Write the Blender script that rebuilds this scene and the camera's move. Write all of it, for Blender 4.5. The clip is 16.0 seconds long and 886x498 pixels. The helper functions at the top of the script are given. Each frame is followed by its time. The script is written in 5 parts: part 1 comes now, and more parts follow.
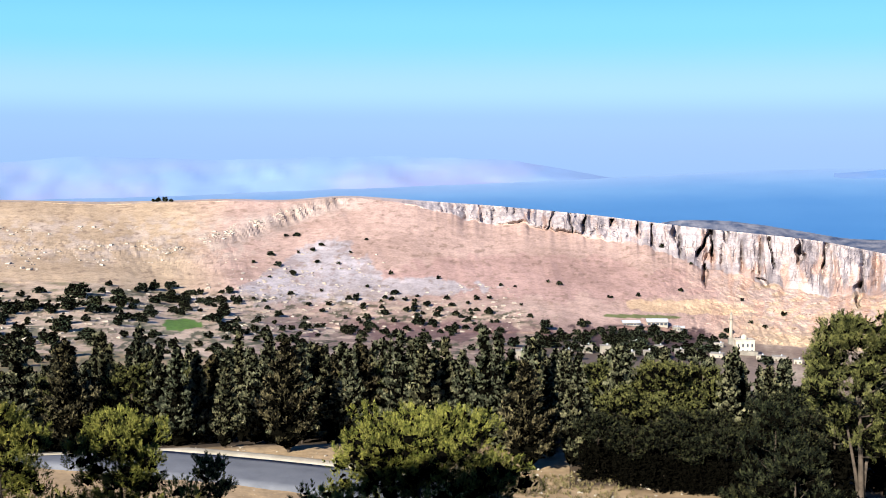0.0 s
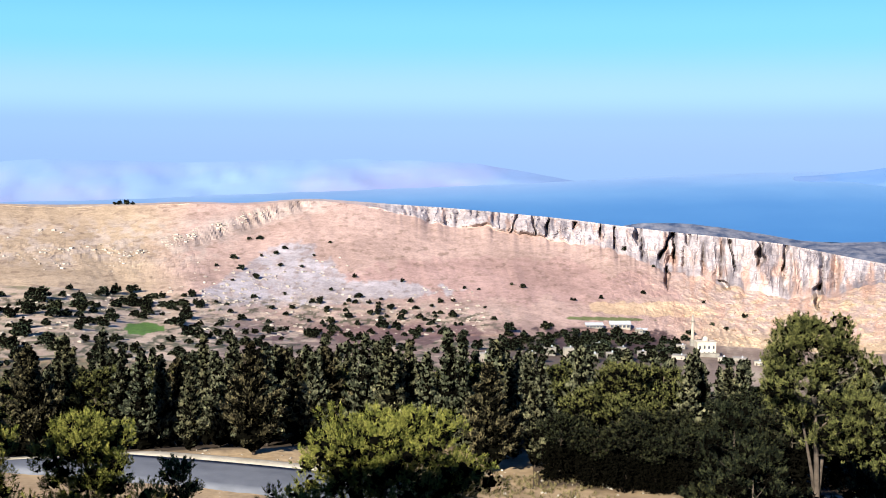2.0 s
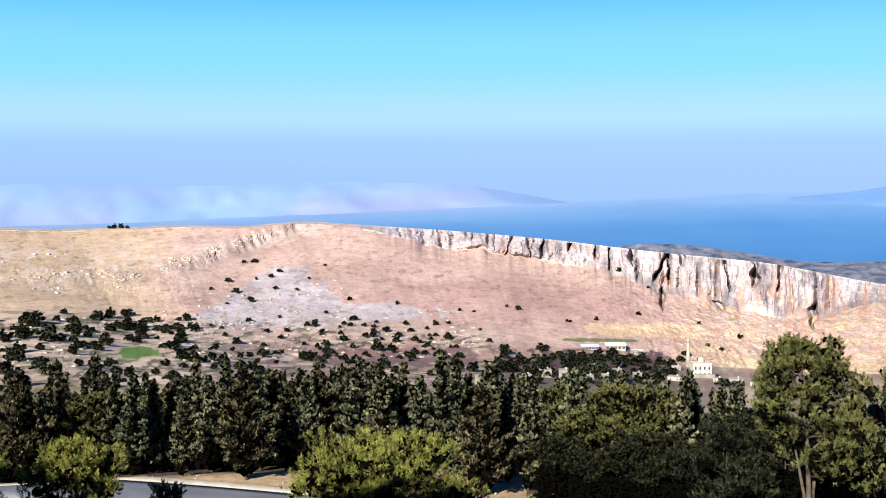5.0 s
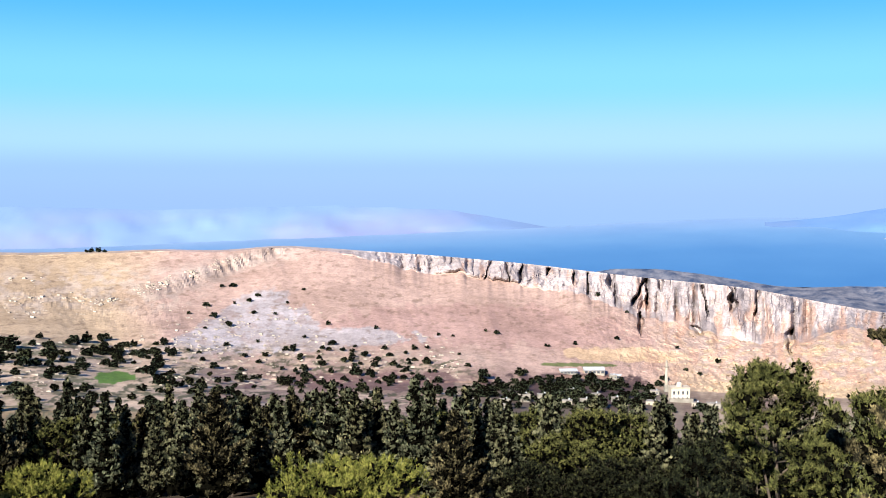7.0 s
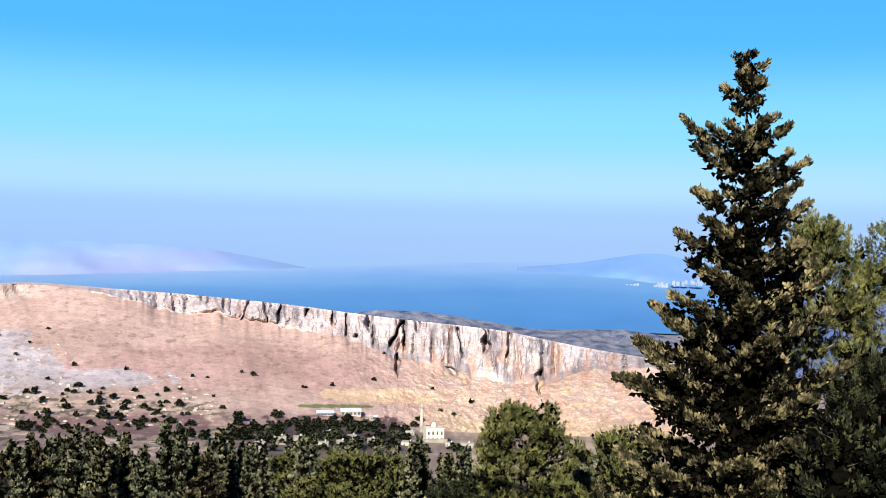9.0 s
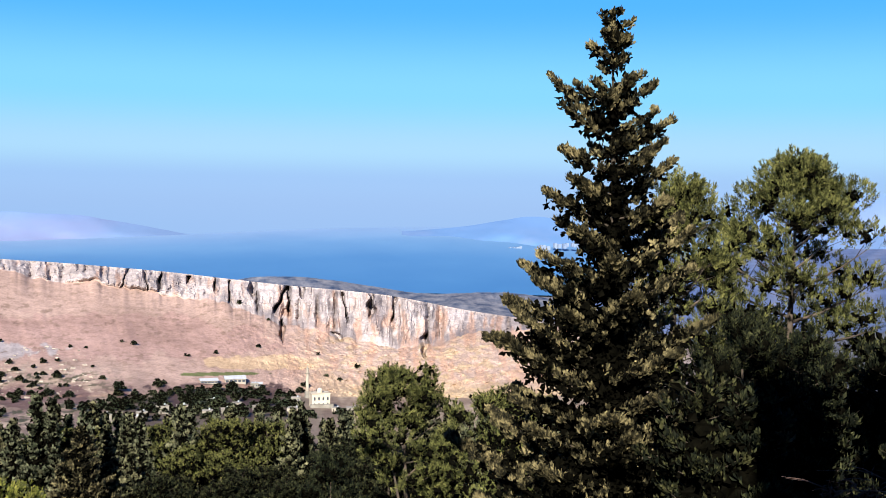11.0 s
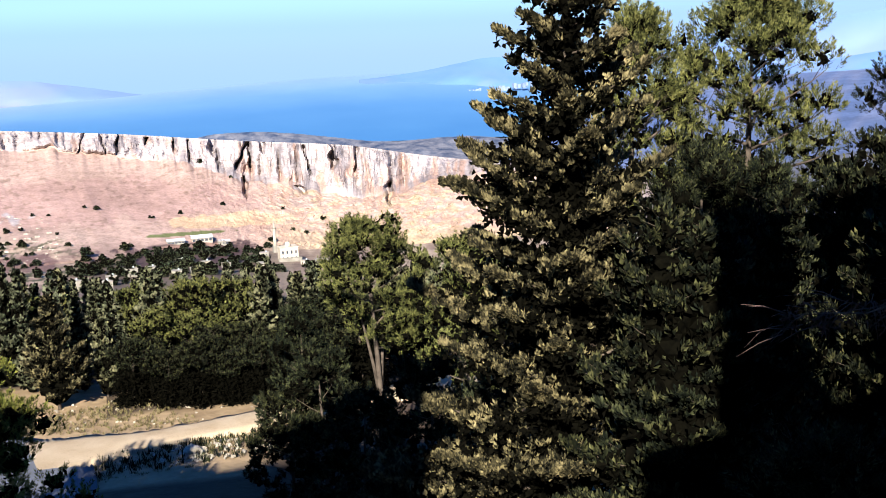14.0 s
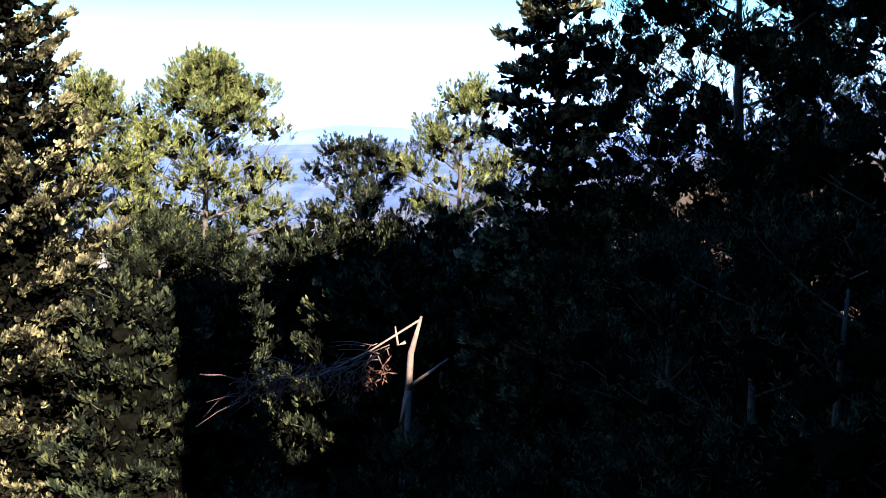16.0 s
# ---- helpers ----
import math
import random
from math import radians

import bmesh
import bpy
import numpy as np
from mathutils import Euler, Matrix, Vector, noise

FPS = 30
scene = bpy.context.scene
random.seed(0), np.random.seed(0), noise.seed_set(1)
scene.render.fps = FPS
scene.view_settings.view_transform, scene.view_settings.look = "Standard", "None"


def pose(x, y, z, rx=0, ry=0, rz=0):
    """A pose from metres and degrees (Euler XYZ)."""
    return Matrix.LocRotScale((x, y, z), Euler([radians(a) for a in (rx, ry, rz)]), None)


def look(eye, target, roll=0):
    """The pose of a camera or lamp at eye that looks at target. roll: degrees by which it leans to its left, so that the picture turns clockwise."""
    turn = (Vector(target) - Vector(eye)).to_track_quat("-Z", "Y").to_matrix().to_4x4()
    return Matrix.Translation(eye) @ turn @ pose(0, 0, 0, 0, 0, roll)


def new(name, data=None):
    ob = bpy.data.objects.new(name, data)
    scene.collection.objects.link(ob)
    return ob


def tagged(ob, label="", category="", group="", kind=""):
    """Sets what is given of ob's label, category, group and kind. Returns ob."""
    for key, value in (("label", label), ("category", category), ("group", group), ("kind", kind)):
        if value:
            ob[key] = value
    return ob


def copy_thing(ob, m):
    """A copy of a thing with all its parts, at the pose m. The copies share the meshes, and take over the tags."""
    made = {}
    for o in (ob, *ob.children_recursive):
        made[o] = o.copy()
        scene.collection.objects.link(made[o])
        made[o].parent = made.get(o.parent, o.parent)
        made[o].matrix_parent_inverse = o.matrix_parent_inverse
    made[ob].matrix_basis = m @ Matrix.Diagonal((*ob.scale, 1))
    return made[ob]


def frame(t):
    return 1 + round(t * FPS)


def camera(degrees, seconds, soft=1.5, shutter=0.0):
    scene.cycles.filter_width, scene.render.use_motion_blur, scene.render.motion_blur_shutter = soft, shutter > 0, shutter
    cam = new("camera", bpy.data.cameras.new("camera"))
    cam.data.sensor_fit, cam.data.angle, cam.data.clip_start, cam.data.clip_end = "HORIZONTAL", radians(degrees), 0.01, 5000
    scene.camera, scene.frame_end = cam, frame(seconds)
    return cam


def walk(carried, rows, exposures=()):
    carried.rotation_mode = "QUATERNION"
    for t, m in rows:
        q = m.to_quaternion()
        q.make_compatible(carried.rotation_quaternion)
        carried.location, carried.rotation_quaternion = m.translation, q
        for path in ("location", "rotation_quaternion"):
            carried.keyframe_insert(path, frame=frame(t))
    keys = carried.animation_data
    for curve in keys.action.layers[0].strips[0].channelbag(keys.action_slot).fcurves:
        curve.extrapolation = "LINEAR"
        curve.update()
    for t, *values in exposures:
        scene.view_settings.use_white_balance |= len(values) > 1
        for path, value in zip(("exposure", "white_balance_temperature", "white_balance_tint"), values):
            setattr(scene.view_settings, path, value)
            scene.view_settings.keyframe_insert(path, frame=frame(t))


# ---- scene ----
# ---------------------------------------------------------------- camera
cam = camera(42.71, 16.0, soft=0.9)
EYE = 25.0
ROWS = [                              # seconds; yaw, pitch, roll; step aside, forward, up
    (0.0, 0.00, -5.10, 0.00, 0.00, 0.00, 0.00),
    (0.5, -0.17, -5.14, 0.01, -0.01, -0.14, 0.01),
    (1.0, -0.76, -5.20, -0.10, -0.06, -0.45, 0.02),
    (1.5, -1.29, -5.11, -0.13, -0.05, -0.59, 0.05),
    (2.0, -1.83, -4.95, -0.10, -0.05, -0.63, 0.07),
    (2.5, -2.35, -4.78, -0.13, -0.05, -0.65, 0.04),
    (3.0, -2.87, -4.60, -0.18, -0.05, -0.66, 0.04),
    (3.5, -3.01, -4.41, -0.19, -0.04, -0.63, 0.05),
    (4.0, -2.57, -4.22, -0.09, -0.03, -0.63, 0.07),
    (6.5, -1.97, -3.00, 0.28, 0.49, -0.85, 0.20),
    (7.0, -3.14, -2.60, 0.05, 0.52, -0.81, 0.17),
    (7.5, -5.33, -2.14, -0.31, 0.53, -0.75, 0.18),
    (8.0, -8.76, -1.59, -0.72, 0.49, -0.77, 0.19),
    (8.5, -12.50, -0.98, -1.12, 0.51, -0.73, 0.20),
    (9.0, -15.23, -0.40, -1.33, 0.54, -0.67, 0.20),
    (11.5, -22.13, -3.52, -0.31, 1.11, -0.35, 0.09),
    (12.0, -22.96, -5.71, 0.44, 1.17, -0.30, 0.10),
    (12.5, -23.04, -7.83, 1.19, 1.21, -0.26, 0.08),
    (13.0, -23.01, -9.43, 1.92, 1.29, -0.14, 0.08),
    (13.5, -22.98, -10.12, 2.29, 1.32, -0.09, 0.07),
    (14.0, -23.24, -9.88, 2.22, 1.33, -0.08, 0.06),
    (14.5, -26.10, -9.33, 1.73, 1.34, -0.06, 0.05),
    (15.0, -32.05, -8.62, 1.01, 1.35, -0.10, 0.06),
    (15.5, -40.69, -7.79, 0.12, 1.39, -0.11, 0.09),
    (16.0, -49.85, -6.84, -0.58, 1.38, -0.13, 0.11),
]
walk(cam, [(t, pose(x, y, EYE + z, 90 + pitch, roll, yaw)) for t, yaw, pitch, roll, x, y, z in ROWS],
     exposures=[(0.0, 1.72), (8.0, 1.72), (9.0, 1.68), (11.5, 1.58), (12.0, 1.6), (12.5, 1.62), (13.0, 1.8), (13.5, 1.98), (14.5, 2.0), (15.0, 2.12), (15.5, 2.38), (16.0, 3.1)])

# ---------------------------------------------------------------- light
SUN_AZ, SUN_EL = 208.0, 26.6          # bearing clockwise from +y, height, degrees
world = bpy.data.worlds.new("sky")
scene.world = world
world.use_nodes = True
wn, wl = world.node_tree.nodes, world.node_tree.links
wn.clear()
w_sky = wn.new("ShaderNodeTexSky")
w_sky.sky_type = 'NISHITA'
w_sky.sun_disc = False
w_sky.sun_elevation, w_sky.sun_rotation = radians(SUN_EL), radians(SUN_AZ)
w_sky.altitude, w_sky.air_density, w_sky.dust_density, w_sky.ozone_density = 200, 1.0, 0.25, 3.0
# haze along the horizon and a deeper blue above it
w_sep, w_map = wn.new("ShaderNodeSeparateXYZ"), wn.new("ShaderNodeMapRange")
w_tc = wn.new("ShaderNodeTexCoord")
wl.new(w_tc.outputs["Generated"], w_sep.inputs[0])
wl.new(w_sep.outputs["Z"], w_map.inputs["Value"])
w_map.inputs["From Min"].default_value, w_map.inputs["From Max"].default_value = 0.0, 0.5
w_ramp = wn.new("ShaderNodeValToRGB")
SKY = [(0.0, (0.165, 0.295, 0.53)), (0.045, (0.17, 0.305, 0.54)), (0.1, (0.215, 0.39, 0.56)), (0.2, (0.125, 0.385, 0.62)), (0.36, (0.035, 0.265, 0.66)), (0.62, (0.012, 0.14, 0.5)), (1.0, (0.008, 0.06, 0.28))]
while len(w_ramp.color_ramp.elements) < len(SKY):
    w_ramp.color_ramp.elements.new(0.5)
w_ramp.color_ramp.interpolation = 'EASE'
for _el, (_p, _c) in zip(w_ramp.color_ramp.elements, SKY):
    _el.position, _el.color = _p, (*_c, 1)
wl.new(w_map.outputs["Result"], w_ramp.inputs["Fac"])
w_scale = wn.new("ShaderNodeVectorMath")
w_scale.operation = 'SCALE'
w_scale.inputs["Scale"].default_value = 5.6
wl.new(w_ramp.outputs["Color"], w_scale.inputs[0])
w_mix = wn.new("ShaderNodeMix")
w_mix.data_type = 'RGBA'
w_mix.inputs[0].default_value = 0.96
wl.new(w_sky.outputs["Color"], w_mix.inputs[6])
wl.new(w_scale.outputs["Vector"], w_mix.inputs[7])
w_bg, w_out = wn.new("ShaderNodeBackground"), wn.new("ShaderNodeOutputWorld")
w_bg.inputs["Strength"].default_value = 0.1
wl.new(w_mix.outputs[2], w_bg.inputs["Color"])
wl.new(w_bg.outputs["Background"], w_out.inputs["Surface"])

sun_data = bpy.data.lights.new("sun", 'SUN')
sun_data.energy, sun_data.angle, sun_data.color = 5.0, radians(0.53), (1.0, 0.95, 0.89)
sun_ob = new("sun", sun_data)
_a, _e = radians(SUN_AZ), radians(SUN_EL)
sun_ob.matrix_world = look((60 * math.sin(_a) * math.cos(_e), 60 * math.cos(_a) * math.cos(_e), EYE + 60 * math.sin(_e)), (0, 0, EYE))

# ---------------------------------------------------------------- materials
def shader(name, rough=0.9, spec=0.2):
    m = bpy.data.materials.new(name)
    m.use_nodes = True
    nt = m.node_tree
    b = nt.nodes["Principled BSDF"]
    b.inputs["Roughness"].default_value = rough
    b.inputs["Specular IOR Level"].default_value = spec
    return m, nt, b


def noise_node(nt, scale, detail=4.0, rough=0.6, vec=None):
    n = nt.nodes.new("ShaderNodeTexNoise")
    n.inputs["Scale"].default_value, n.inputs["Detail"].default_value, n.inputs["Roughness"].default_value = scale, detail, rough
    if vec is None:
        g = nt.nodes.new("ShaderNodeNewGeometry")
        vec = g.outputs["Position"]
    nt.links.new(vec, n.inputs["Vector"])
    return n.outputs["Fac"]


def ramp(nt, fac, stops):
    r = nt.nodes.new("ShaderNodeValToRGB")
    while len(r.color_ramp.elements) < len(stops):
        r.color_ramp.elements.new(0.5)
    for el, (p, c) in zip(r.color_ramp.elements, stops):
        el.position, el.color = p, (*c, 1) if len(c) == 3 else c
    nt.links.new(fac, r.inputs["Fac"])
    return r.outputs["Color"]


def mix(nt, fac, a, b, kind='MIX'):
    n = nt.nodes.new("ShaderNodeMix")
    n.data_type, n.blend_type = 'RGBA', kind
    for s, v in ((n.inputs[0], fac), (n.inputs[6], a), (n.inputs[7], b)):
        if isinstance(v, (int, float)):
            s.default_value = v
        elif isinstance(v, tuple):
            s.default_value = (*v, 1)
        else:
            nt.links.new(v, s)
    return n.outputs[2]


def bump(nt, b, height, strength=0.5, distance=0.1):
    n = nt.nodes.new("ShaderNodeBump")
    n.inputs["Strength"].default_value, n.inputs["Distance"].default_value = strength, distance
    nt.links.new(height, n.inputs["Height"])
    nt.links.new(n.outputs["Normal"], b.inputs["Normal"])


def plain(name, dark, light, scale=3.0, rough=0.85, spec=0.2, fine=None, bump_d=0.0, vary=0.0):
    """A surface that wavers between two colours at two scales, with fine relief."""
    m, nt, b = shader(name, rough, spec)
    c = ramp(nt, noise_node(nt, scale), [(0.3, dark), (0.7, light)])
    f = noise_node(nt, fine or scale * 9, 5)
    c = mix(nt, 0.35, c, ramp(nt, f, [(0.3, (0.3, 0.3, 0.3)), (0.7, (1, 1, 1))]), 'MULTIPLY')
    if vary:
        o = nt.nodes.new("ShaderNodeObjectInfo")
        c = mix(nt, vary, c, ramp(nt, o.outputs["Random"], [(0.0, (0.35, 0.4, 0.35)), (1.0, (1.3, 1.2, 1.0))]), 'MULTIPLY')
    nt.links.new(c, b.inputs["Base Color"])
    if bump_d:
        bump(nt, b, f, 0.6, bump_d)
    return m


def foliage(name, dark, light, tip, vary=0.3, gap=0.5, clump=3.6, lift=0.0):
    """Leaves: each blade has its own tone, with lit and shaded patches painted in; a little light passes through."""
    m, nt, b = shader(name, 0.8, 0.08)
    g = nt.nodes.new("ShaderNodeNewGeometry")
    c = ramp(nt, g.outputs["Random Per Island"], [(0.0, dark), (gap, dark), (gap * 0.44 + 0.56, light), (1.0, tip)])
    # noise paints dark gaps and sunlit chunks into the leaf colour
    shade_patch = ramp(nt, noise_node(nt, clump, 2), [(0.47 - lift, tuple(0.5 * q for q in dark)), (0.56 - lift, light), (0.65 - lift, tip)])
    c = mix(nt, 0.65, c, shade_patch)
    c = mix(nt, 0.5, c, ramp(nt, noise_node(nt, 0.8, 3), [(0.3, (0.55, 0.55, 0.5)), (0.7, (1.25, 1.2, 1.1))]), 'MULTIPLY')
    o = nt.nodes.new("ShaderNodeObjectInfo")
    c = mix(nt, vary, c, ramp(nt, o.outputs["Random"], [(0.0, (0.6, 0.75, 0.8)), (0.5, (1, 1, 1)), (1.0, (1.3, 1.1, 0.8))]), 'MULTIPLY')
    nt.links.new(c, b.inputs["Base Color"])
    t = nt.nodes.new("ShaderNodeBsdfTranslucent")
    nt.links.new(c, t.inputs["Color"])
    ms = nt.nodes.new("ShaderNodeMixShader")
    ms.inputs[0].default_value = 0.12
    nt.links.new(b.outputs[0], ms.inputs[1])
    nt.links.new(t.outputs[0], ms.inputs[2])
    nt.links.new(ms.outputs[0], nt.nodes["Material Output"].inputs["Surface"])
    return m


def land_material():
    """The ground: dry grass, bare soil, scree, rock and fields, with painted haze and shade, by the colours laid on the
    sheet.
    """
    m, nt, b = shader("land", 0.95, 0.1)
    a = nt.nodes.new("ShaderNodeAttribute")
    a.attribute_name = "cover_and_haze"
    g = nt.nodes.new("ShaderNodeNewGeometry")
    pos = g.outputs["Position"]
    big, mid, fine = noise_node(nt, 0.012, 6, 0.6, pos), noise_node(nt, 0.09, 6, 0.65, pos), noise_node(nt, 1.7, 5, 0.6, pos)
    c = mix(nt, 0.55, a.outputs["Color"], ramp(nt, big, [(0.35, (0.62, 0.56, 0.5)), (0.65, (1.2, 1.16, 1.1))]), 'MULTIPLY')
    c = mix(nt, 0.4, c, ramp(nt, mid, [(0.35, (0.55, 0.5, 0.45)), (0.6, (1.15, 1.12, 1.1))]), 'MULTIPLY')
    c = mix(nt, 0.3, c, ramp(nt, fine, [(0.35, (0.5, 0.48, 0.42)), (0.65, (1.2, 1.18, 1.15))]), 'MULTIPLY')
    speck = noise_node(nt, 0.33, 6, 0.7, pos)
    c = mix(nt, 0.36, c, ramp(nt, speck, [(0.4, (0.55, 0.5, 0.46)), (0.5, (1, 1, 1)), (0.62, (1.22, 1.2, 1.18))]), 'MULTIPLY')
    nt.links.new(c, b.inputs["Base Color"])
    bump(nt, b, mid, 0.3, 2.0)
    return m


M_LAND = land_material()
# distance haze painted in: the water's colour pales towards the far shore
M_WATER, _nt, _b = shader("hazy_lake_water", 0.6, 0.1)
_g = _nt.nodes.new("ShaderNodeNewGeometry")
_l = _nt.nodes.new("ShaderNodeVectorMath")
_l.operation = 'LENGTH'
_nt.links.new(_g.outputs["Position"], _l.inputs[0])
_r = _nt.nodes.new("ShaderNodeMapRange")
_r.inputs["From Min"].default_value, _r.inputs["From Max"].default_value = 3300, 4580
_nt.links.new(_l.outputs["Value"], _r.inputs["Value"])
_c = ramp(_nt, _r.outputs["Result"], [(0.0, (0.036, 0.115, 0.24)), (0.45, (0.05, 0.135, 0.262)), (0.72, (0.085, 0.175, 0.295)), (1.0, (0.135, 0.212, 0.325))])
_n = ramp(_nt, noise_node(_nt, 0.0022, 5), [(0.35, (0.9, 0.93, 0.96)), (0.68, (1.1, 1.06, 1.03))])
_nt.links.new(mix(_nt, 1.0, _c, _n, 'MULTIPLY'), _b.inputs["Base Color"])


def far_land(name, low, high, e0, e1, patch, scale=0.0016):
    """Land beyond the lake: haze painted into its colour, pale patches low down, sky-like blue along its crest."""
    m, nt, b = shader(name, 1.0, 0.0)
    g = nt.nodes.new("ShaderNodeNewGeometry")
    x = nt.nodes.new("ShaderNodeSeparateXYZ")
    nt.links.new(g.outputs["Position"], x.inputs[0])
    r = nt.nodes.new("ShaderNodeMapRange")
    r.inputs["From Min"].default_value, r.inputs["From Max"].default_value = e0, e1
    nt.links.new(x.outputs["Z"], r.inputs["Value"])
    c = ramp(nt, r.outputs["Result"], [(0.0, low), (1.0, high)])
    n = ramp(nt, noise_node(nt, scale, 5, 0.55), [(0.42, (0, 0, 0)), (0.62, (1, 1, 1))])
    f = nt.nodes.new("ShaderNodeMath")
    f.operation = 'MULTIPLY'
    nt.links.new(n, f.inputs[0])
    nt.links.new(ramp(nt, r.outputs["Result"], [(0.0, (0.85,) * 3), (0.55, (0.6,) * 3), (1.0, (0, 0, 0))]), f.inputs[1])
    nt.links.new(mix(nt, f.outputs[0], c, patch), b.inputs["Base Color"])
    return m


# distance haze is painted into the far hills, headland, scrub and town
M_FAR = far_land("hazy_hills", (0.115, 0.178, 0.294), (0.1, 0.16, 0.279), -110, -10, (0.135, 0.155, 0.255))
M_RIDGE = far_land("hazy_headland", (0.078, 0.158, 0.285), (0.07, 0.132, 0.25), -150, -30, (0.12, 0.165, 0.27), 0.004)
M_SCRUB = plain("hazy_far_scrub", (0.025, 0.04, 0.075), (0.15, 0.15, 0.17), 0.04, 1.0, 0.0, 0.15)
M_TOWN = plain("hazy_town_walls", (0.13, 0.18, 0.27), (0.2, 0.24, 0.31), 0.02, 0.9, 0.0)
M_ASPHALT = plain("asphalt", (0.075, 0.08, 0.09), (0.115, 0.12, 0.13), 0.5, 0.85, 0.25, 40, 0.01)
M_KERB = plain("pale_verge", (0.17, 0.15, 0.11), (0.28, 0.25, 0.2), 0.8, 0.9, 0.1, 15, 0.02)
M_DIRT = plain("sandy_track", (0.28, 0.21, 0.13), (0.38, 0.3, 0.2), 0.6, 0.95, 0.05, 12, 0.03)
M_STONE = plain("limestone", (0.2, 0.17, 0.13), (0.42, 0.38, 0.31), 1.2, 0.9, 0.1, 14, 0.05, 0.3)
M_ROCK = plain("outcrop_rock", (0.2, 0.165, 0.13), (0.4, 0.345, 0.275), 0.15, 0.95, 0.1, 1.5, 0.4)
M_BARK = plain("bark", (0.03, 0.024, 0.018), (0.1, 0.078, 0.06), 4, 0.95, 0.1, 30, 0.02, 0.2)
M_DEAD = plain("dead_wood", (0.09, 0.055, 0.042), (0.2, 0.14, 0.11), 3, 0.9, 0.1, 30, 0.01)
M_TWIG = plain("dead_twigs", (0.05, 0.03, 0.024), (0.11, 0.07, 0.055), 3, 0.9, 0.1, 30, 0.004)
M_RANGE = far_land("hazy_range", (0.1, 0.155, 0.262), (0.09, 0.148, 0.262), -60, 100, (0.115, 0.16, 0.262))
M_RUST = plain("dead_needles", (0.05, 0.022, 0.014), (0.1, 0.045, 0.028), 3, 0.9, 0.1)
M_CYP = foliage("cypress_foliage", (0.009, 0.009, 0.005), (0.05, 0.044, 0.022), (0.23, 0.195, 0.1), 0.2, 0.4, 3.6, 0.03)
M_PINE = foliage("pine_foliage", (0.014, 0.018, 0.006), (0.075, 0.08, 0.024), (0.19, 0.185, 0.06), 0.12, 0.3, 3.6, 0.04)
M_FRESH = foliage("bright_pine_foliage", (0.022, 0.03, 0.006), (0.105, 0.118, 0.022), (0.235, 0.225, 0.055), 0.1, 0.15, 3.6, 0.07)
# near-black: the shade inside crowns made a material of its own
M_CORE = plain("crown_shade", (0.001, 0.001, 0.0008), (0.0036, 0.0033, 0.002), 6, 0.95, 0.0)
# the same foliage darkened for shaded trees, and lightened below for the lit belt
M_SHADED = foliage("shaded_foliage", (0.004, 0.006, 0.003), (0.016, 0.019, 0.008), (0.075, 0.078, 0.034), 0.4)
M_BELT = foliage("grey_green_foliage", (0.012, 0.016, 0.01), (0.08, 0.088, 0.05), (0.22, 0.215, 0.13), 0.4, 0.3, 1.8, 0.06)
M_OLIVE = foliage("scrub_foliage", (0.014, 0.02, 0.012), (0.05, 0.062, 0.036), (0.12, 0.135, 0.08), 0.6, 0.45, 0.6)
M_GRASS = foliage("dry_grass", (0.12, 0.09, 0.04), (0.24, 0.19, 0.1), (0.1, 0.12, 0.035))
M_WALL = plain("rendered_wall", (0.2, 0.175, 0.145), (0.33, 0.3, 0.26), 0.2, 0.9, 0.1, 1.5, 0.02, 0.45)
M_MOSQUE = plain("cream_stone", (0.34, 0.28, 0.2), (0.46, 0.4, 0.31), 0.2, 0.9, 0.1, 2, 0.02)
M_ROOF = plain("roof_slab", (0.17, 0.155, 0.14), (0.29, 0.27, 0.24), 0.5, 0.9, 0.1, 4, 0.02, 0.4)
M_SHED = plain("white_sheet_roof", (0.28, 0.29, 0.3), (0.38, 0.39, 0.4), 0.3, 0.6, 0.3)
M_GLASS = plain("dark_window_glass", (0.03, 0.035, 0.045), (0.06, 0.07, 0.085), 1.0, 0.15, 0.5)


# ---------------------------------------------------------------- small makers
def mesh_of(name, verts, faces, mats, smooth=False):
    me = bpy.data.meshes.new(name)
    me.from_pydata([tuple(v) for v in verts], [], [tuple(f) for f in faces])
    for m in (mats if isinstance(mats, (list, tuple)) else [mats]):
        me.materials.append(m)
    if smooth:
        me.polygons.foreach_set("use_smooth", [True] * len(me.polygons))
    me.update()
    return me


def child(name, me, parent, label=""):
    ob = new(name, me)
    ob.parent = parent
    return tagged(ob, label)


def part(name, bm, material, parent, label=""):
    me = bpy.data.meshes.new(name)
    bm.to_mesh(me)
    bm.free()
    me.materials.append(material)
    return child(name, me, parent, label)


def box(bm, x0, y0, z0, x1, y1, z1, bevel=0.0):
    m = Matrix.LocRotScale(((x0 + x1) / 2, (y0 + y1) / 2, (z0 + z1) / 2), None, (abs(x1 - x0), abs(y1 - y0), abs(z1 - z0)))
    made = bmesh.ops.create_cube(bm, size=1.0, matrix=m)
    if bevel:
        edges = list({e for v in made["verts"] for e in v.link_edges})
        bmesh.ops.bevel(bm, geom=edges, offset=bevel, segments=1, affect='EDGES')
    return bm


def polar(az, d, z=None):
    """A place by bearing (degrees clockwise from +y) and distance from the viewpoint's foot."""
    a = radians(az)
    x, y = d * math.sin(a), d * math.cos(a)
    return Vector((x, y, ground(x, y) if z is None else z))


# ---------------------------------------------------------------- the shape of the land
def knots(az, ks, vs):
    return sum(w * np.interp(az + o, ks, vs) for o, w in ((-1.2, 0.12), (-0.6, 0.22), (0, 0.32), (0.6, 0.22), (1.2, 0.12)))


